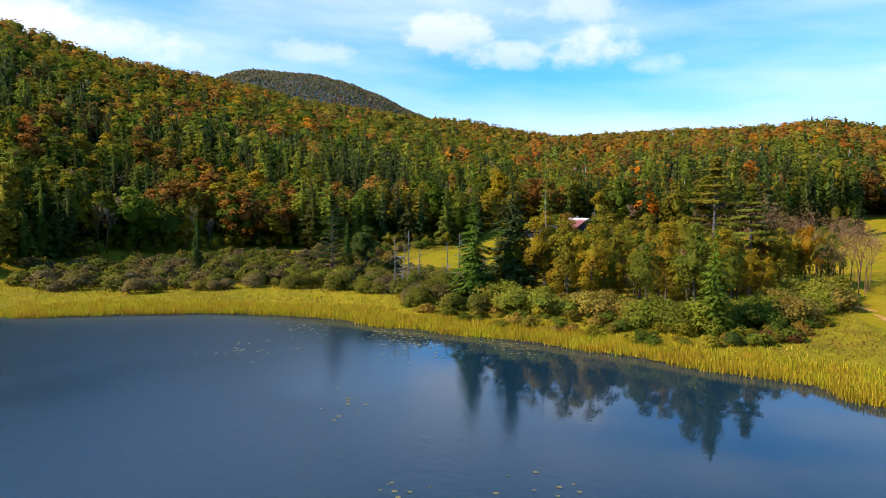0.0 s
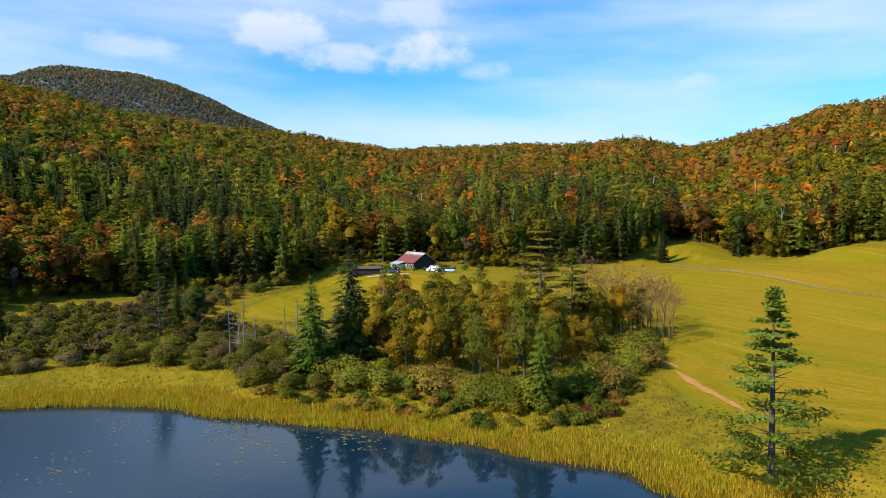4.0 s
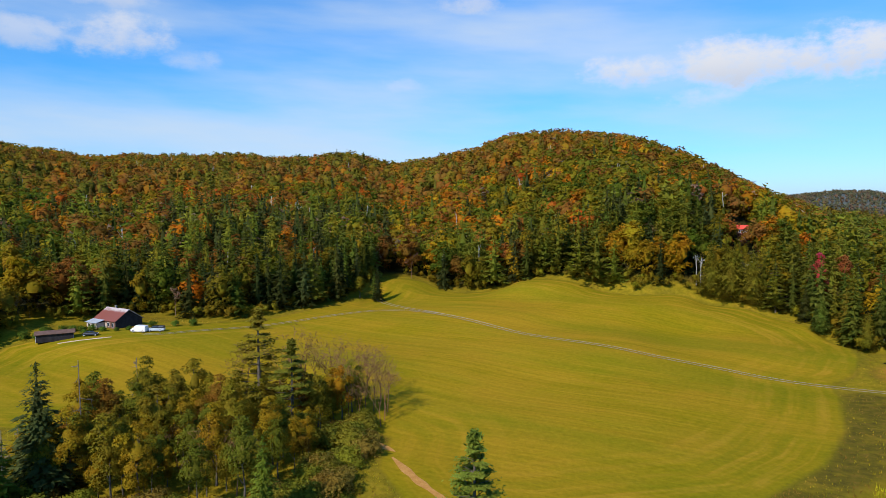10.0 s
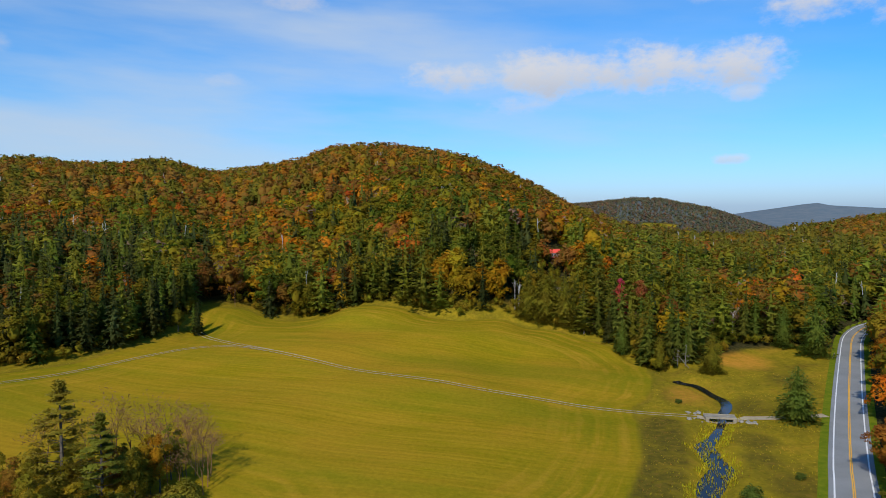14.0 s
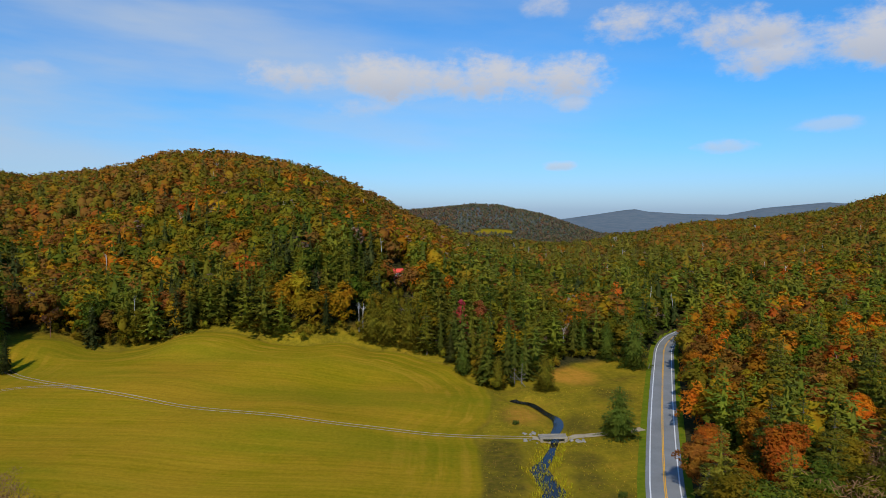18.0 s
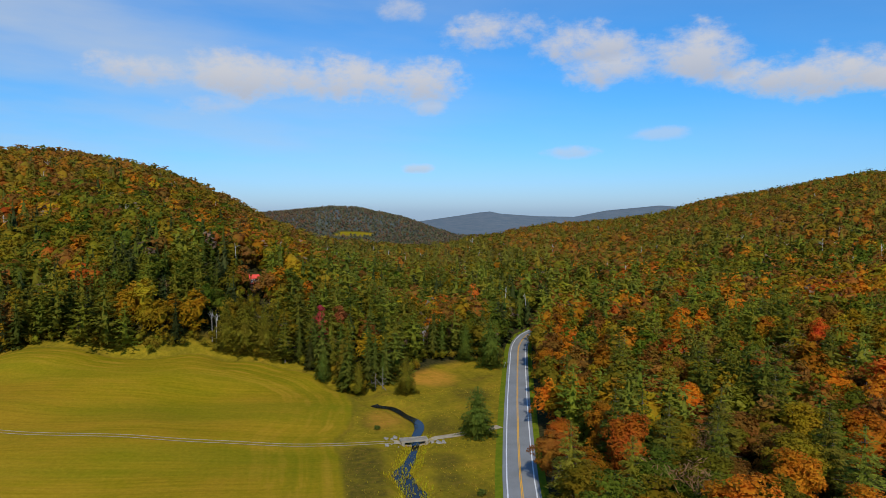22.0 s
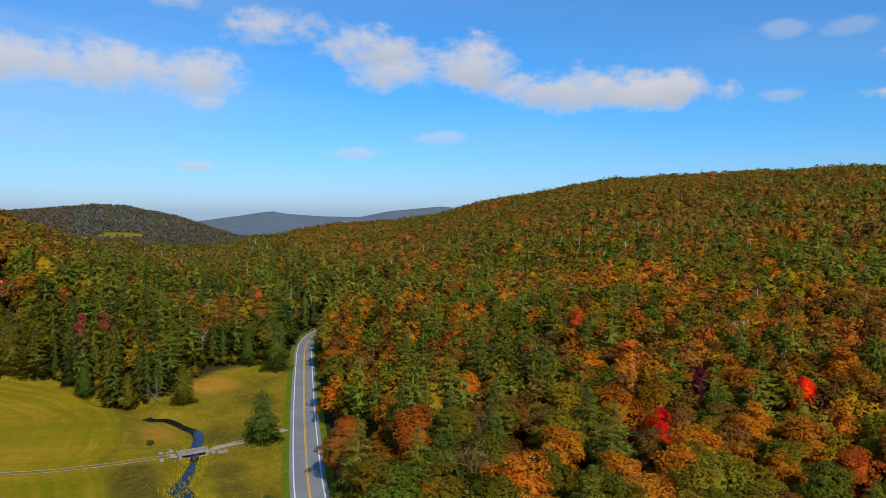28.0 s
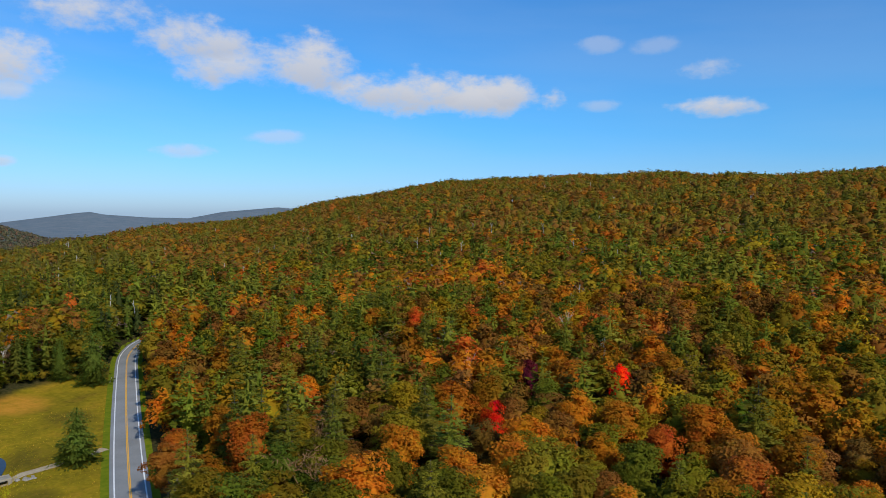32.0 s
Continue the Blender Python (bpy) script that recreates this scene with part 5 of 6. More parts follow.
for i in gw.choice(len(wx), 210, replace=False):
    foot = np.array([wx[i], wy[i], float(terrain(wx[i:i + 1], wy[i:i + 1])[0]) + 6])
    lean_ = unit(np.array([gw.normal(0, 0.07), gw.normal(0, 0.07), 1.0]))
    h = gw.uniform(8, 14.5)
    thick = 0.09 + wr[i] * 0.00022
    snags.append(tube(foot, foot + lean_ * h, thick, thick * 0.5, 4))
    for q in range(gw.integers(1, 4)):
        at_ = foot + lean_ * h * gw.uniform(0.6, 0.85)
        snags.append(tube(at_, at_ + unit(lean_ + gw.normal(0, 0.45, 3)) * h * 0.28, thick * 0.6, thick * 0.25, 3))
tagged(new("birch_trunks", mesh_of("birch_trunks", *join(snags), BIRCH)), "slim pale birch trunks showing among the hillside trees", "trunks", kind="stuff")
for x0, y0, h, tilt in ((14, 250, 6.5, 0.1), (16.5, 251, 7.5, 0.3), (18, 249, 4.5, 0.5), (12, 252, 6, 0.12)):
    dead_tree(x0, y0, h, "weathered grey dead tree leaning over the creek", 14, tilt)
tree("bare", 2, 272, 12, "at the edge of the woods", "dead trees", 1.2)

# firs and cedars round the creek meadow
GM = "evergreens of the creek meadow"
for kind, x0, y0, h, w, shape in (("fir", 40.7, 196, 14.5, 1.1, "dense"), ("cedar", 24.5, 245, 13.5, 0.9, "dense"), ("fir", 64, 282, 21, 0.85, "dense"), ("cedar", -28, 281, 17, 1.1, "dense"), ("cedar", -36, 283, 19, 1.15, "dense"),
                                   ("cedar", -43, 283.5, 16, 1.1, "dense"), ("fir", 17, 256, 12, 1.1, None), ("fir", -5, 262, 12, 0.8, "dense"), ("spruce", -10, 269, 12, 1.3, None), ("fir", 3, 256, 13, 1.3, None), ("cedar", 8, 251, 12, 0.75, "dense"),
                                   ("fir", 55, 292, 16, 0.8, "dense"), ("pine", -20, 277, 18, 1.2, None), ("spruce", -164, 231, 15, 1.1, None), ("fir", -168, 234, 12, 1.1, None), ("olive", -171, 228, 9, 1.0, None)):
    tree(kind, x0, y0, h, "at the edge of the meadow", GM, w, {"cedar": (0.175, 0.148, 0.013), "fir": (0.105, 0.140, 0.018)}.get(kind), shape=shape)
tree("pink", -6.3, 281, 21.5, "at the edge of the woods", GM, 0.75, (0.40, 0.05, 0.05), shape="slender")
tree("rust", 1.5, 286, 20, "at the edge of the woods", GM, 0.9, (0.30, 0.09, 0.03), shape="slender")


# ------------------------------------------------------------------ reeds, grass and floating leaves
def blades(g, x, y, z, h, w, tints, lean=0.25, patches=0):
    """Narrow upright blades, one triangle each."""
    k = len(x)
    a = g.uniform(0, 6.28, k)
    dx, dy = np.cos(a) * w / 2, np.sin(a) * w / 2
    la = g.uniform(0, 6.28, k)
    ln = g.normal(0, lean, k) * h
    V = np.stack([np.stack([x - dx, y - dy, z], 1), np.stack([x + dx, y + dy, z], 1), np.stack([x + np.cos(la) * ln, y + np.sin(la) * ln, z + h], 1)], 1).reshape(-1, 3)
    c = np.ones((k, 4))
    which = g.integers(0, len(tints), k)
    if patches:
        field = np.array([noise.noise((p / patches, q / patches, 2.2)) + 0.5 * noise.noise((p / patches * 3, q / patches * 3, 7.2)) for p, q in zip(x, y)])
        which = np.clip((field * 1.1 + 0.5 + g.normal(0, 0.1, k)) * len(tints), 0, len(tints) - 1).astype(int)
    c[:, :3] = np.array(tints)[which] * g.uniform(0.75, 1.25, (k, 1))
    return V, np.arange(3 * k).reshape(-1, 3), np.repeat(c, 3, 0)


gr = np.random.default_rng(31)
shore_line = np.array(curve_points(LAKE[2:21], 0.5))
tang = unit(np.gradient(shore_line, axis=0))
nrm = np.stack([-tang[:, 1], tang[:, 0]], 1)
k = 78000
pick = gr.integers(0, len(shore_line), k)
wave_w = np.array([1.0 + 0.5 * noise.noise((q[0] / 9, q[1] / 9, 0)) for q in shore_line])
wob = np.array([noise.noise((q[0] / 5, q[1] / 5, 4.0)) for q in shore_line])
off = gr.uniform(0, 1, k) ** 1.4 * 8.0 * wave_w[pick] + 0.3 + wob[pick] * 1.2
bx, by = shore_line[pick, 0] + nrm[pick, 0] * off + gr.normal(0, 0.4, k), shore_line[pick, 1] + nrm[pick, 1] * off + gr.normal(0, 0.4, k)
bh = gr.uniform(0.4, 1.1, k) * np.where(off > 6, 0.65, 1.0)
V, F, C = blades(gr, bx, by, np.maximum(terrain(bx, by), WATER_Z - 0.05), bh, gr.uniform(0.06, 0.15, k), [(0.42, 0.30, 0.013), (0.36, 0.28, 0.012), (0.28, 0.26, 0.012), (0.46, 0.29, 0.028), (0.34, 0.22, 0.025)], 0.25)
tagged(new("reeds", mesh_of("reeds", V, F, LEAVES_WOOD, C)), "yellow-green reeds along the lake shore", "reeds", kind="stuff")

k = 230000
sx, sy = gr.uniform(-215, 60, k), gr.uniform(-30, 250, k)
sa, sr = np.degrees(np.arctan2(sx, sy)), np.hypot(sx, sy)
lakeside = line_dist(sx, sy, LAKE + LAKE[:1])
keep = (~in_poly(sx, sy, LAKE)) & (~in_poly(sx, sy, FIELD)) & (sr < table(EDGE, 1, sa)) & (road_side(sx, sy) < -6) & (line_dist(sx, sy, CREEK) > 2.2) & (line_dist(sx, sy, PATH_LINE) > 2.5) & ((sy < 120) | (gr.random(k) < 0.22))
sx, sy = sx[keep], sy[keep]
V, F, C = blades(gr, sx, sy, terrain(sx, sy) - 0.05, gr.uniform(0.2, 0.5, len(sx)), gr.uniform(0.12, 0.32, len(sx)), [(0.21, 0.12, 0.02), (0.23, 0.185, 0.012), (0.29, 0.23, 0.012), (0.35, 0.26, 0.014), (0.42, 0.26, 0.03)], 0.8, 14)
tagged(new("sedge_grass", mesh_of("sedge_grass", V, F, LEAVES_WOOD, C)), "tufts of tall yellowing sedge and meadow grass", "grass", kind="stuff")

# reeds standing in the creek below the bridge
k = 3600
t = gr.uniform(0, 1, k)
creek_pts = np.array(curve_points(CREEK[8:17], 1.0))
i = (t * (len(creek_pts) - 1)).astype(int)
lump = np.array([noise.noise((q[0] / 3, q[1] / 3, 5.0)) for q in creek_pts])
rx_, ry_ = creek_pts[i, 0] + np.where(gr.random(k) < 0.5, -1, 1) * gr.uniform(0.9, 3.8, k) + lump[i] * 3.0, creek_pts[i, 1] + gr.normal(0, 1.0, k)
V, F, C = blades(gr, rx_, ry_, terrain(rx_, ry_), gr.uniform(0.35, 0.85, k), gr.uniform(0.12, 0.3, k), [(0.40, 0.31, 0.015), (0.30, 0.27, 0.012)], 0.2)
tagged(new("creek_reeds", mesh_of("creek_reeds", V, F, LEAVES_WOOD, C)), "yellowish reeds growing in the creek", "reeds", kind="stuff")

# floating leaves
PAD = simple("lily_pad", (0.10, 0.085, 0.02), (0.26, 0.20, 0.06), 3.0, 0.5, 0.4, 0.005)
pads = []
for cx0, cy0, n0, sp in ((-88, 33, 120, 5.0), (-97, 33, 90, 4.0), (-104, 22, 60, 3.5), (-80, 44, 90, 3.5), (-62, 17, 14, 3.0), (-36, 22, 14, 3.0), (-31, 9, 16, 2.5), (-40, 14, 10, 2), (-92, 12, 40, 4.0)):
    for q in range(n0):
        px_, py_ = cx0 + gr.normal(0, sp), cy0 + gr.normal(0, sp * 0.6)
        if not in_poly(np.array([px_]), np.array([py_]), LAKE)[0]:
            continue
        rad, m = gr.uniform(0.10, 0.26), 7
        th = np.linspace(0.25, 6.0, m) + gr.uniform(0, 6.28)
        v = np.concatenate([[[px_, py_, WATER_Z + 0.012]], np.stack([px_ + rad * np.cos(th), py_ + rad * np.sin(th), np.full(m, WATER_Z + 0.02)], 1)])
        pads.append((v, np.stack([np.zeros(m - 1, int), np.arange(1, m), np.arange(2, m + 1)], 1)))
tagged(new("floating_leaves", mesh_of("floating_leaves", *join(pads), PAD)), "small brown and yellow leaves floating on the lake", "water plants", kind="stuff")

# ------------------------------------------------------------------ creek, track and bridge
V, F = ribbon(CREEK, 1.0, 1.0, -1.02, 1.5, CREEK_W, follow=False)
CREEK_WATER, n, l, b = material("creek_water", 0.05, 0.5)
b.inputs["Base Color"].default_value, b.inputs["IOR"].default_value = (0.012, 0.014, 0.014, 1), 1.33
bump(n, l, b, noise_of(n, l, 1.2, 3, position(n)), 0.05, 0.1)
V[:, 2] = np.where(V[:, 1] < 110, -1.02 - (110 - V[:, 1]) * 0.025, -1.02)
tagged(new("creek", mesh_of("creek", V, F, CREEK_WATER)), "dark narrow creek winding through the meadow", "water", kind="structure")
track = tagged(new("farm_track", mesh_of("farm_track", *ribbon(PATH_LINE[:5], 1.5, 1.5, 0.10, 1.5), GRAVEL)), "pale gravel farm track across the hayfield", "track", kind="structure")
for off in (-0.95, 0.95):
    part("wheel_rut", mesh_of("wheel_rut", *ribbon(PATH_LINE[4:], 0.20 - off, 0.20 + off, 0.07, 1.5), GRAVEL), track)
    part("wheel_rut", mesh_of("wheel_rut", *ribbon(TRACK, 0.18 - off, 0.18 + off, 0.07, 1.5), GRAVEL), track)
for nm, line, w0, w1 in (("sand_patch", [(-70, 102), (-66.5, 99.5), (-63, 97), (-59, 94.3), (-54, 91.5), (-50, 89)], 0.8, 0.8), ("sand_patch", [(-78, 107), (-74, 105.5), (-71, 104.5)], 0.7, 0.8)):
    tagged(new(nm, mesh_of(nm, *ribbon(line, w0, w1, 0.07, 1.2, [0.2, 0.7, 1.2, 0.8, 1.25, 0.6, 0.9, 0.15]), SAND)), "bare patch of reddish sandy soil", "soil", kind="structure")

CONCRETE = simple("weathered_concrete", (0.20, 0.17, 0.125), (0.34, 0.30, 0.23), 0.8, 0.9, 0.2, 0.02)
STONE = simple("grey_stone", (0.17, 0.15, 0.12), (0.34, 0.31, 0.26), 1.2, 0.9, 0.2, 0.04)
bridge = new("bridge")
bridge.matrix_world = pose(21.8, 194.3, 0, 0, 0, 6)
tagged(bridge, "small pale concrete bridge over the creek", "bridge")
part("deck", bm_mesh("deck", box(0, 0, 0.2, 8, 3.3, 0.35), CONCRETE), bridge)
for s in (-1, 1):
    part("kerb", bm_mesh("kerb", box(0, s * 1.5, 0.46, 8, 0.22, 0.2), CONCRETE), bridge)
    part("abutment", bm_mesh("abutment", box(s * 3.45, 0, -0.65, 0.9, 3.3, 1.35), CONCRETE), bridge)
ROCKS = [mesh_of("rock", ICO2[0] * (1 + np.random.default_rng(80 + k).normal(0, 0.12, (len(ICO2[0]), 1))) * [1, 0.8, 0.55], ICO2[1], STONE) for k in range(3)]
for q in range(26):
    side = (-1, 1)[q % 2]
    ob = new("rock", ROCKS[q % 3])
    px_, py_ = 21.8 + side * gr.uniform(4.6, 8.5), 194.3 + gr.uniform(-4.0, -1.8) * (1 if q % 4 else -1)
    ob.matrix_world = pose(px_, py_, float(terrain(np.array([px_]), np.array([py_]))[0]) + 0.12, 0, 0, gr.uniform(0, 360)) @ Matrix.Diagonal((*([gr.uniform(0.3, 0.75)] * 3), 1))
    tagged(ob, "rough grey boulder beside the bridge", "rock", "boulders at the bridge")

# ------------------------------------------------------------------ farmhouse, shed and vehicles
RUST_ROOF, n, l, b = material("rusty_sheet_roof", 0.55, 0.4, 0.2)
tc = n.new("ShaderNodeTexCoord").outputs["Object"]
sep = n.new("ShaderNodeSeparateXYZ")
l.new(tc, sep.inputs[0])
mr = n.new("ShaderNodeMapRange")
mr.inputs["From Min"].default_value, mr.inputs["From Max"].default_value = -2.4, -0.6
l.new(sep.outputs[1], mr.inputs["Value"])
worn = n.new("ShaderNodeMath")
worn.operation = "MULTIPLY"
l.new(mr.outputs[0], worn.inputs[0])
l.new(noise_of(n, l, 0.9, 5, tc), worn.inputs[1])
l.new(ramp(n, l, worn.outputs[0], [(0.22, (0.26, 0.08, 0.06)), (0.45, (0.58, 0.48, 0.45))]), b.inputs["Base Color"])
TIN = simple("pale_sheet_metal", (0.50, 0.55, 0.62), (0.70, 0.74, 0.80), 1.0, 0.4, 0.5, 0.01, 0.3)
BOARDS = simple("brown_boards", (0.10, 0.055, 0.04), (0.22, 0.13, 0.10), 1.0, 0.85, 0.2, 0.02)
PALE_BOARDS = simple("pale_boards", (0.42, 0.33, 0.26), (0.62, 0.52, 0.43), 1.0, 0.85, 0.2, 0.02)
DARK_WALL = simple("dark_boards", (0.020, 0.018, 0.02), (0.05, 0.045, 0.045), 1.0, 0.9, 0.1, 0.02)
GREY_BOARDS = simple("grey_boards", (0.26, 0.27, 0.30), (0.42, 0.43, 0.46), 1.0, 0.85, 0.2, 0.02)
GLASS, n, l, b = material("window_glass", 0.08, 0.6)
b.inputs["Base Color"].default_value = (0.03, 0.04, 0.05, 1)
WHITE_PAINT = simple("white_paint", (0.72, 0.72, 0.72), (0.84, 0.84, 0.84), 1.0, 0.35, 0.5, 0.002)
SILVER = simple("silver_blue_paint", (0.42, 0.48, 0.56), (0.52, 0.58, 0.66), 1.0, 0.3, 0.5, 0.002)
NAVY = simple("dark_blue_paint", (0.015, 0.02, 0.035), (0.03, 0.04, 0.06), 1.0, 0.3, 0.5, 0.002)
RUBBER = simple("rubber", (0.015, 0.015, 0.015), (0.03, 0.03, 0.03), 4.0, 0.9, 0.2, 0.005)


def slab(quad, thick, mat, name):
    """A sloping roof plane with thickness."""
    q = [Vector(v) for v in quad]
    nv = (q[1] - q[0]).cross(q[3] - q[0]).normalized() * thick
    bm = bmesh.new()
    lo, hi = [bm.verts.new(v) for v in q], [bm.verts.new(v + nv) for v in q]
    bm.faces.new(hi), bm.faces.new(lo[::-1])
    for i in range(4):
        bm.faces.new((lo[i], lo[(i + 1) % 4], hi[(i + 1) % 4], hi[i]))
    return bm_mesh(name, bm, mat)


def gable_wall(x, half, eave, ridge, thick, mat, name):
    bm = bmesh.new()
    prof = [(-half, -0.6), (half, -0.6), (half, eave), (0, ridge), (-half, eave)]
    a_, b_ = [bm.verts.new((x, u, v)) for u, v in prof], [bm.verts.new((x + thick, u, v)) for u, v in prof]
    bm.faces.new(a_[::-1]), bm.faces.new(b_)
    for i in range(5):
        bm.faces.new((a_[i], a_[(i + 1) % 5], b_[(i + 1) % 5], b_[i]))
    bmesh.ops.recalc_face_normals(bm, faces=bm.faces[:])
    return bm_mesh(name, bm, mat)


def window(parent, x, y, z, w, h, axis="y"):
    sx, sy = (w, 0.1) if axis == "y" else (0.1, w)
    f = part("window", bm_mesh("window", box(x, y, z, sx + (0.16 if axis == "y" else 0), sy + (0.16 if axis == "x" else 0), h + 0.16), WHITE_PAINT), parent)
    o = (0, -0.04) if axis == "y" else (0.04, 0)
    part("pane", bm_mesh("pane", box(x + o[0], y + o[1], z, sx, sy, h), GLASS), f)


HZ = float(terrain(np.array([-207.0]), np.array([143.0]))[0]) - 0.5
house = new("farmhouse")
house.matrix_world = pose(-208, 144, HZ, 0, 0, -4)
tagged(house, "old farmhouse with a rusty red metal roof and lean-to", "house")
for s in (-1, 1):
    part("wall", bm_mesh("wall", box(0, s * 4.6, 1.2, 11.8, 0.2, 3.6), BOARDS), house)
    part("roof", slab([(-6.5, s * 5.1, 2.75), (6.5, s * 5.1, 2.75), (6.5, 0, 6.2), (-6.5, 0, 6.2)] if s < 0 else [(6.5, 5.1, 2.75), (-6.5, 5.1, 2.75), (-6.5, 0, 6.2), (6.5, 0, 6.2)], 0.12, RUST_ROOF, "roof"), house, "rusty red sheet-metal roof, bleached towards the ridge")
part("gable_wall", gable_wall(5.9, 4.7, 3.0, 6.1, 0.2, DARK_WALL, "gable_wall"), house, "dark board gable wall")
part("gable_wall", gable_wall(-6.1, 4.7, 3.0, 6.1, 0.2, BOARDS, "gable_wall"), house)
part("chimney", bm_mesh("chimney", box(-2.5, 0.8, 6.2, 0.6, 0.6, 1.5), STONE), house)
for wx in (2.0, 4.4):
    window(house, wx, -4.72, 1.6, 0.9, 1.2)
part("door", bm_mesh("door", box(0.6, -4.72, 1.05, 0.95, 0.1, 2.05), PALE_BOARDS), house)
part("lean_to_wall", bm_mesh("lean_to_wall", box(-3.2, -7.4, 0.9, 5.6, 0.18, 2.6), PALE_BOARDS), house, "pale board wall of the lean-to")
for s in (-6.0, -0.4):
    part("lean_to_wall", bm_mesh("lean_to_wall", box(s, -6.0, 0.9, 0.18, 2.6, 2.6), PALE_BOARDS), house)
part("lean_to_roof", slab([(-6.5, -7.9, 2.2), (0.1, -7.9, 2.2), (0.1, -4.6, 3.0), (-6.5, -4.6, 3.0)], 0.1, TIN, "lean_to_roof"), house, "pale blue-grey sheet-metal roof")
window(house, -4.4, -7.5, 1.4, 1.1, 0.9)
window(house, -2.0, -7.5, 1.4, 1.1, 0.9)

SZ = float(terrain(np.array([-206.5]), np.array([121.5]))[0])
shed = new("shed")
shed.matrix_world = pose(-206.5, 121.5, SZ, 0, 0, 58)
tagged(shed, "long low grey board shed with a rusty flat roof", "shed")
part("wall", bm_mesh("wall", box(0, -1.6, 1.0, 10, 0.15, 2.4), DARK_WALL), shed)
part("wall", bm_mesh("wall", box(0, 1.6, 1.0, 10, 0.15, 2.4), DARK_WALL), shed)
part("end_wall", bm_mesh("end_wall", box(-5, 0, 1.0, 0.15, 3.3, 2.5), GREY_BOARDS), shed, "pale grey end wall")
part("end_wall", bm_mesh("end_wall", box(5, 0, 1.0, 0.15, 3.3, 2.5), GREY_BOARDS), shed)
part("door", bm_mesh("door", box(-5.1, -0.4, 0.9, 0.08, 0.9, 1.9), WHITE_PAINT), shed)
part("roof", slab([(-5.5, -2.1, 2.1), (5.5, -2.1, 2.1), (5.5, 2.1, 2.65), (-5.5, 2.1, 2.65)], 0.12, BOARDS, "roof"), shed)

WHEEL = mesh_of("tyre", *join([tube((0, -0.12, 0), (0, 0.12, 0), 0.36, 0.36, 14), tube((0, -0.12, 0), (0, -0.13, 0), 0.36, 0.18, 14), tube((0, 0.12, 0), (0, 0.13, 0), 0.36, 0.18, 14)]), RUBBER)
RIM = mesh_of("rim", *join([tube((0, -0.13, 0), (0, 0.13, 0), 0.2, 0.2, 10), tube((0, -0.13, 0), (0, -0.135, 0), 0.2, 0.01, 10), tube((0, 0.13, 0), (0, 0.135, 0), 0.2, 0.01, 10)]), TIN)


def loft(sections, mat, name):
    """A rounded shell through cross sections (x, half width, bottom, top)."""
    bm = bmesh.new()
    rings_ = []
    for x, w, z0, z1 in sections:
        prof = [(-w, z0), (-w, z0 + (z1 - z0) * 0.7), (-w * 0.86, z1), (w * 0.86, z1), (w, z0 + (z1 - z0) * 0.7), (w, z0)]
        rings_.append([bm.verts.new((x, u, v)) for u, v in prof])
    for p_, q_ in zip(rings_, rings_[1:]):
        for i in range(6):
            bm.faces.new((p_[i], p_[(i + 1) % 6], q_[(i + 1) % 6], q_[i]))
    bm.faces.new(rings_[0][::-1]), bm.faces.new(rings_[-1])
    bmesh.ops.recalc_face_normals(bm, faces=bm.faces[:])
    return bm_mesh(name, bm, mat)


def vehicle(name, x, y, turn, label, paint, kind):
    root = new(name)
    root.matrix_world = pose(x, y, float(terrain(np.array([x]), np.array([y]))[0]), 0, 0, turn)
    tagged(root, label, "vehicle", "parked vehicles")
    if kind == "van":
        body = [(-2.5, 0.9, 0.4, 1.95), (-2.3, 0.98, 0.35, 2.15), (0.9, 0.98, 0.35, 2.2), (1.6, 0.95, 0.35, 1.45), (2.4, 0.92, 0.35, 1.15), (2.6, 0.8, 0.45, 0.9)]
        glass = [(0.75, 0.88, 1.5, 1.98), (1.25, 0.86, 1.42, 1.72), (1.5, 0.8, 1.4, 1.5)]
    elif kind == "pickup":
        body = [(-2.8, 0.9, 0.5, 1.05), (-2.6, 0.96, 0.42, 1.12), (2.2, 0.96, 0.42, 1.1), (2.75, 0.85, 0.5, 0.95)]
        glass = [(-0.9, 0.84, 1.05, 1.6), (-0.6, 0.82, 1.05, 1.82), (0.7, 0.82, 1.05, 1.8), (1.3, 0.84, 1.05, 1.15)]
    else:
        body = [(-2.1, 0.82, 0.45, 0.9), (-1.9, 0.88, 0.35, 1.0), (1.6, 0.88, 0.35, 0.98), (2.1, 0.75, 0.42, 0.78)]
        glass = [(-1.7, 0.78, 0.95, 1.1), (-1.1, 0.74, 0.95, 1.45), (0.5, 0.74, 0.95, 1.45), (1.1, 0.78, 0.95, 1.02)]
    part("body", loft(body, paint, "body"), root)
    part("windows", loft(glass, GLASS, "windows"), root, "dark glazed cab windows")
    if kind == "pickup":
        part("cap", loft([(-2.7, 0.88, 1.08, 1.6), (-2.6, 0.9, 1.08, 1.75), (-1.0, 0.9, 1.08, 1.78)], NAVY, "cap"), root, "dark cap over the truck bed")
    for wx in (-1.6, 1.6):
        for s in (-0.86, 0.86):
            w_ = part("tyre", WHEEL, root)
            w_.location = (wx, s, 0.36)
            part("rim", RIM, w_)
    part("bumper", bm_mesh("bumper", box(body[-1][0] + 0.02, 0, 0.55, 0.14, 1.5, 0.2), NAVY), root)
    for s in (-0.6, 0.6):
        part("headlight", bm_mesh("headlight", box(body[-1][0] + 0.01, s, 0.8, 0.08, 0.3, 0.16), WHITE_PAINT), root)


vehicle("van", -190.5, 139.0, 200, "white van parked beside the farmhouse", WHITE_PAINT, "van")
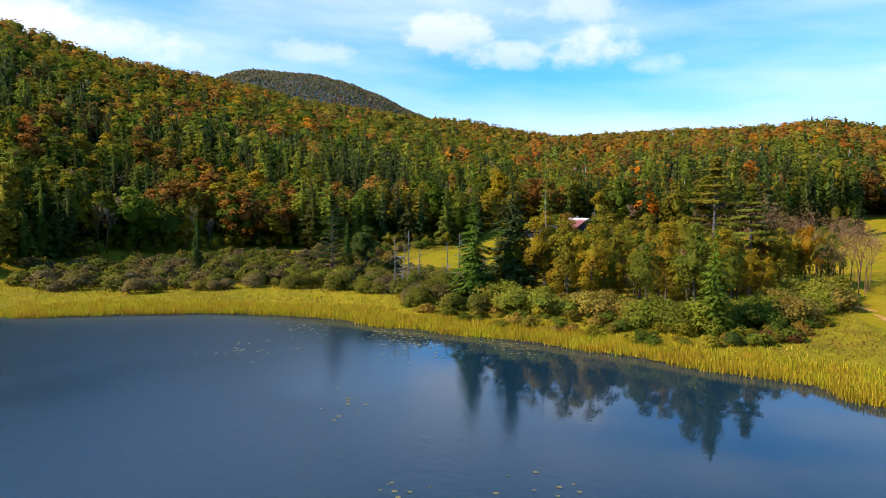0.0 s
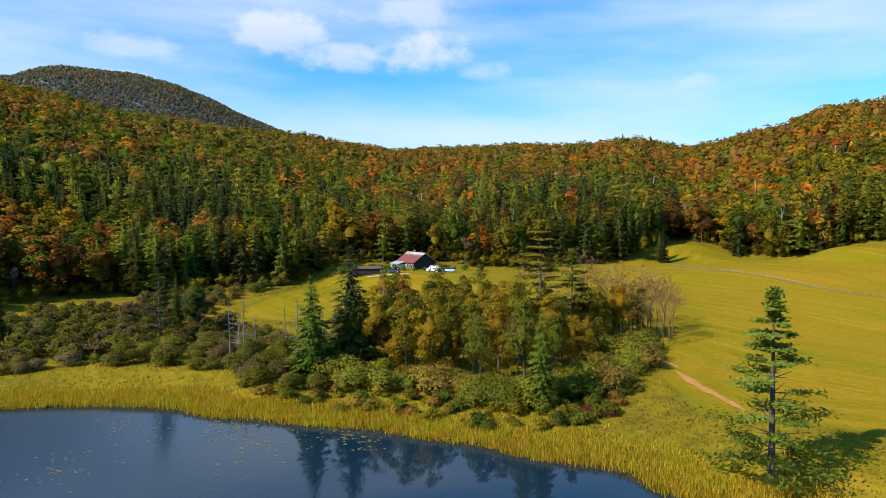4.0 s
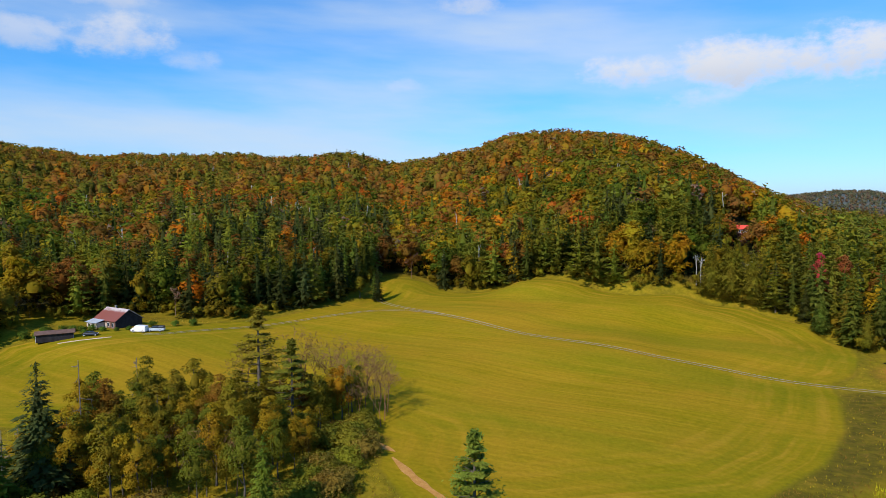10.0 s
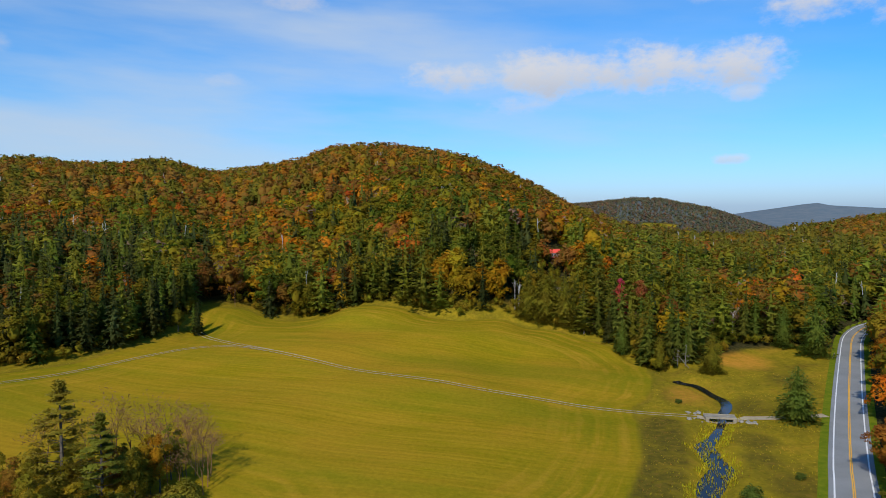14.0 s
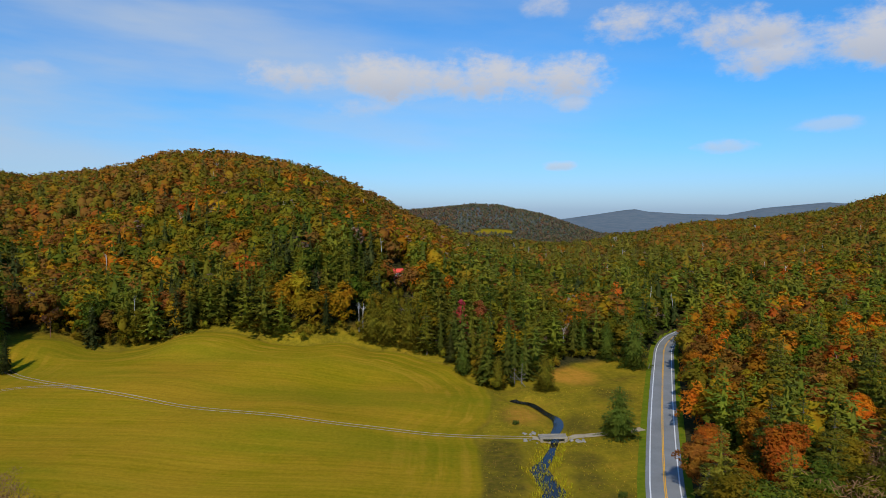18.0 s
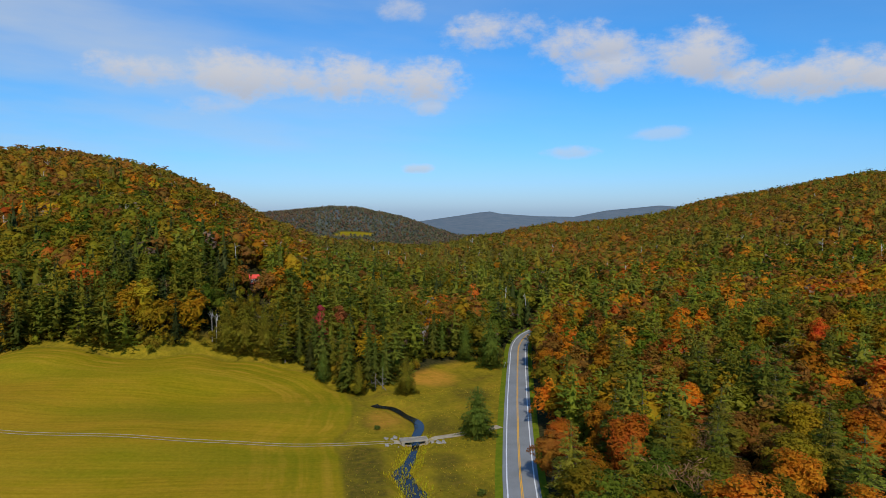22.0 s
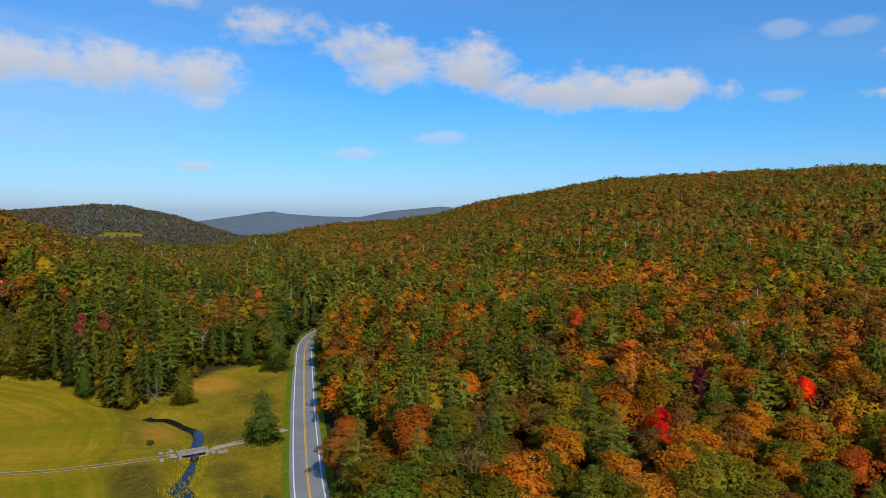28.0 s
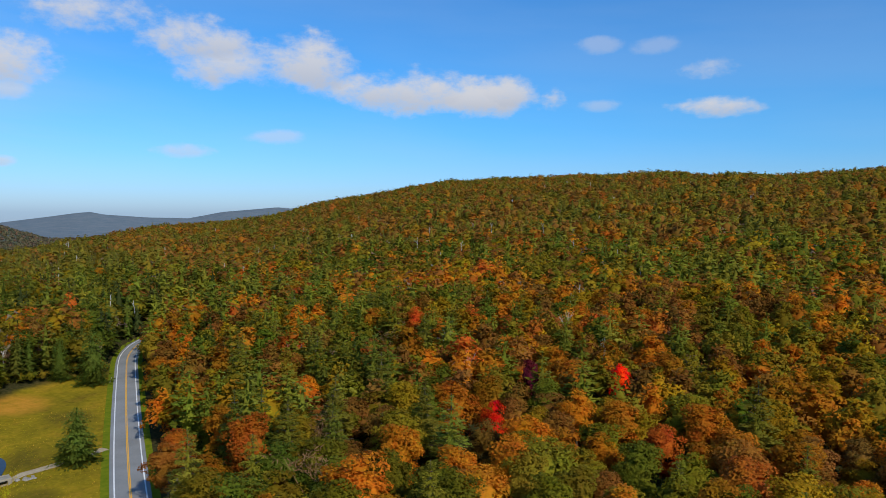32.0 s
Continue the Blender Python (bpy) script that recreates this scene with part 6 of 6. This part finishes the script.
vehicle("pickup_truck", -187.0, 142.2, 215, "silver pickup truck with a dark bed cap", SILVER, "pickup")
vehicle("car", -200.0, 128.8, 40, "dark blue car parked by the shed", NAVY, "car")
cover = ribbon([(-202, 119.5), (-198.5, 122.7), (-195, 126), (-191.5, 130)], 0.16, 0.16, 0.16, 0.8, [0.6, 1.2, 0.8, 1.3, 0.7])
cover_ob = new("garden_cover", mesh_of("garden_cover", *cover, PALE_BOARDS, smooth=True))
sol = cover_ob.modifiers.new("thick", "SOLIDIFY")
sol.thickness, sol.offset = 0.35, -1
tagged(cover_ob, "long white garden row cover on the grass", "garden cover")
for x0, y0, h in ((-211, 130, 2.2), (-209, 132, 2.0), (-207, 134, 2.2), (-213, 128, 2.4), (-203, 135, 1.6), (-197, 140, 1.5), (-199, 137, 1.3), (-215, 124, 2.6), (-213, 120, 2.2), (-217, 118, 2.8), (-196, 148, 2.0), (-190, 152, 2.2), (-186, 156, 2.4), (-205, 130, 1.4)):
    shrub(x0, y0, h, (0.075, 0.12, 0.014), "bright green garden bush near the farmhouse", "garden bushes")

# red house among the trees of the hill
RED_ROOF = simple("red_sheet_roof", (0.62, 0.05, 0.03), (0.80, 0.10, 0.06), 1.0, 0.5, 0.4, 0.01)
RZ = float(terrain(np.array([-37.5]), np.array([328.0]))[0])
rh = new("red_roofed_house")
rh.matrix_world = pose(-37.5, 329, RZ - 0.3, 0, 0, 12) @ Matrix.Diagonal((0.75, 0.75, 0.9, 1))
tagged(rh, "tall house with a bright red roof among the trees", "house")
top = 8.0
for s in (-1, 1):
    part("roof", slab([(-3.2, s * 2.6, top - 1.9), (3.2, s * 2.6, top - 1.9), (3.2, 0, top), (-3.2, 0, top)] if s < 0 else [(3.2, 2.6, top - 1.9), (-3.2, 2.6, top - 1.9), (-3.2, 0, top), (3.2, 0, top)], 0.1, RED_ROOF, "roof"), rh)
for s in (-1, 1):
    part("wall", bm_mesh("wall", box(0, s * 2.1, (top - 1.7) / 2 - 0.4, 5.6, 0.2, top - 1.0), BOARDS), rh)
    part("gable_wall", gable_wall(s * 2.8, 2.2, top - 1.7, top - 0.15, 0.16, BOARDS, "gable_wall"), rh)
for wx in (-1.6, 0.2, 1.8):
    window(rh, wx, -2.22, top - 2.9, 0.9, 1.1)
part("balcony", bm_mesh("balcony", box(0, -3.0, top - 4.2, 5.4, 1.6, 0.15), RED_ROOF), rh)

# road furniture
METAL = simple("galvanised_steel", (0.45, 0.46, 0.47), (0.62, 0.63, 0.64), 2.0, 0.45, 0.5, 0.003, 0.7)
rail = new("guard_rail")
rail.matrix_world = pose(70.5, 283, 0.25, 0, 0, -18)
tagged(rail, "short steel guard rail at the road's edge", "guard rail")
part("beam", bm_mesh("beam", box(0, 0, 0.62, 0.08, 9, 0.3), METAL), rail)
for s in (-3.6, 0, 3.6):
    part("post", bm_mesh("post", box(-0.1, s, 0.3, 0.12, 0.12, 0.9), METAL), rail)
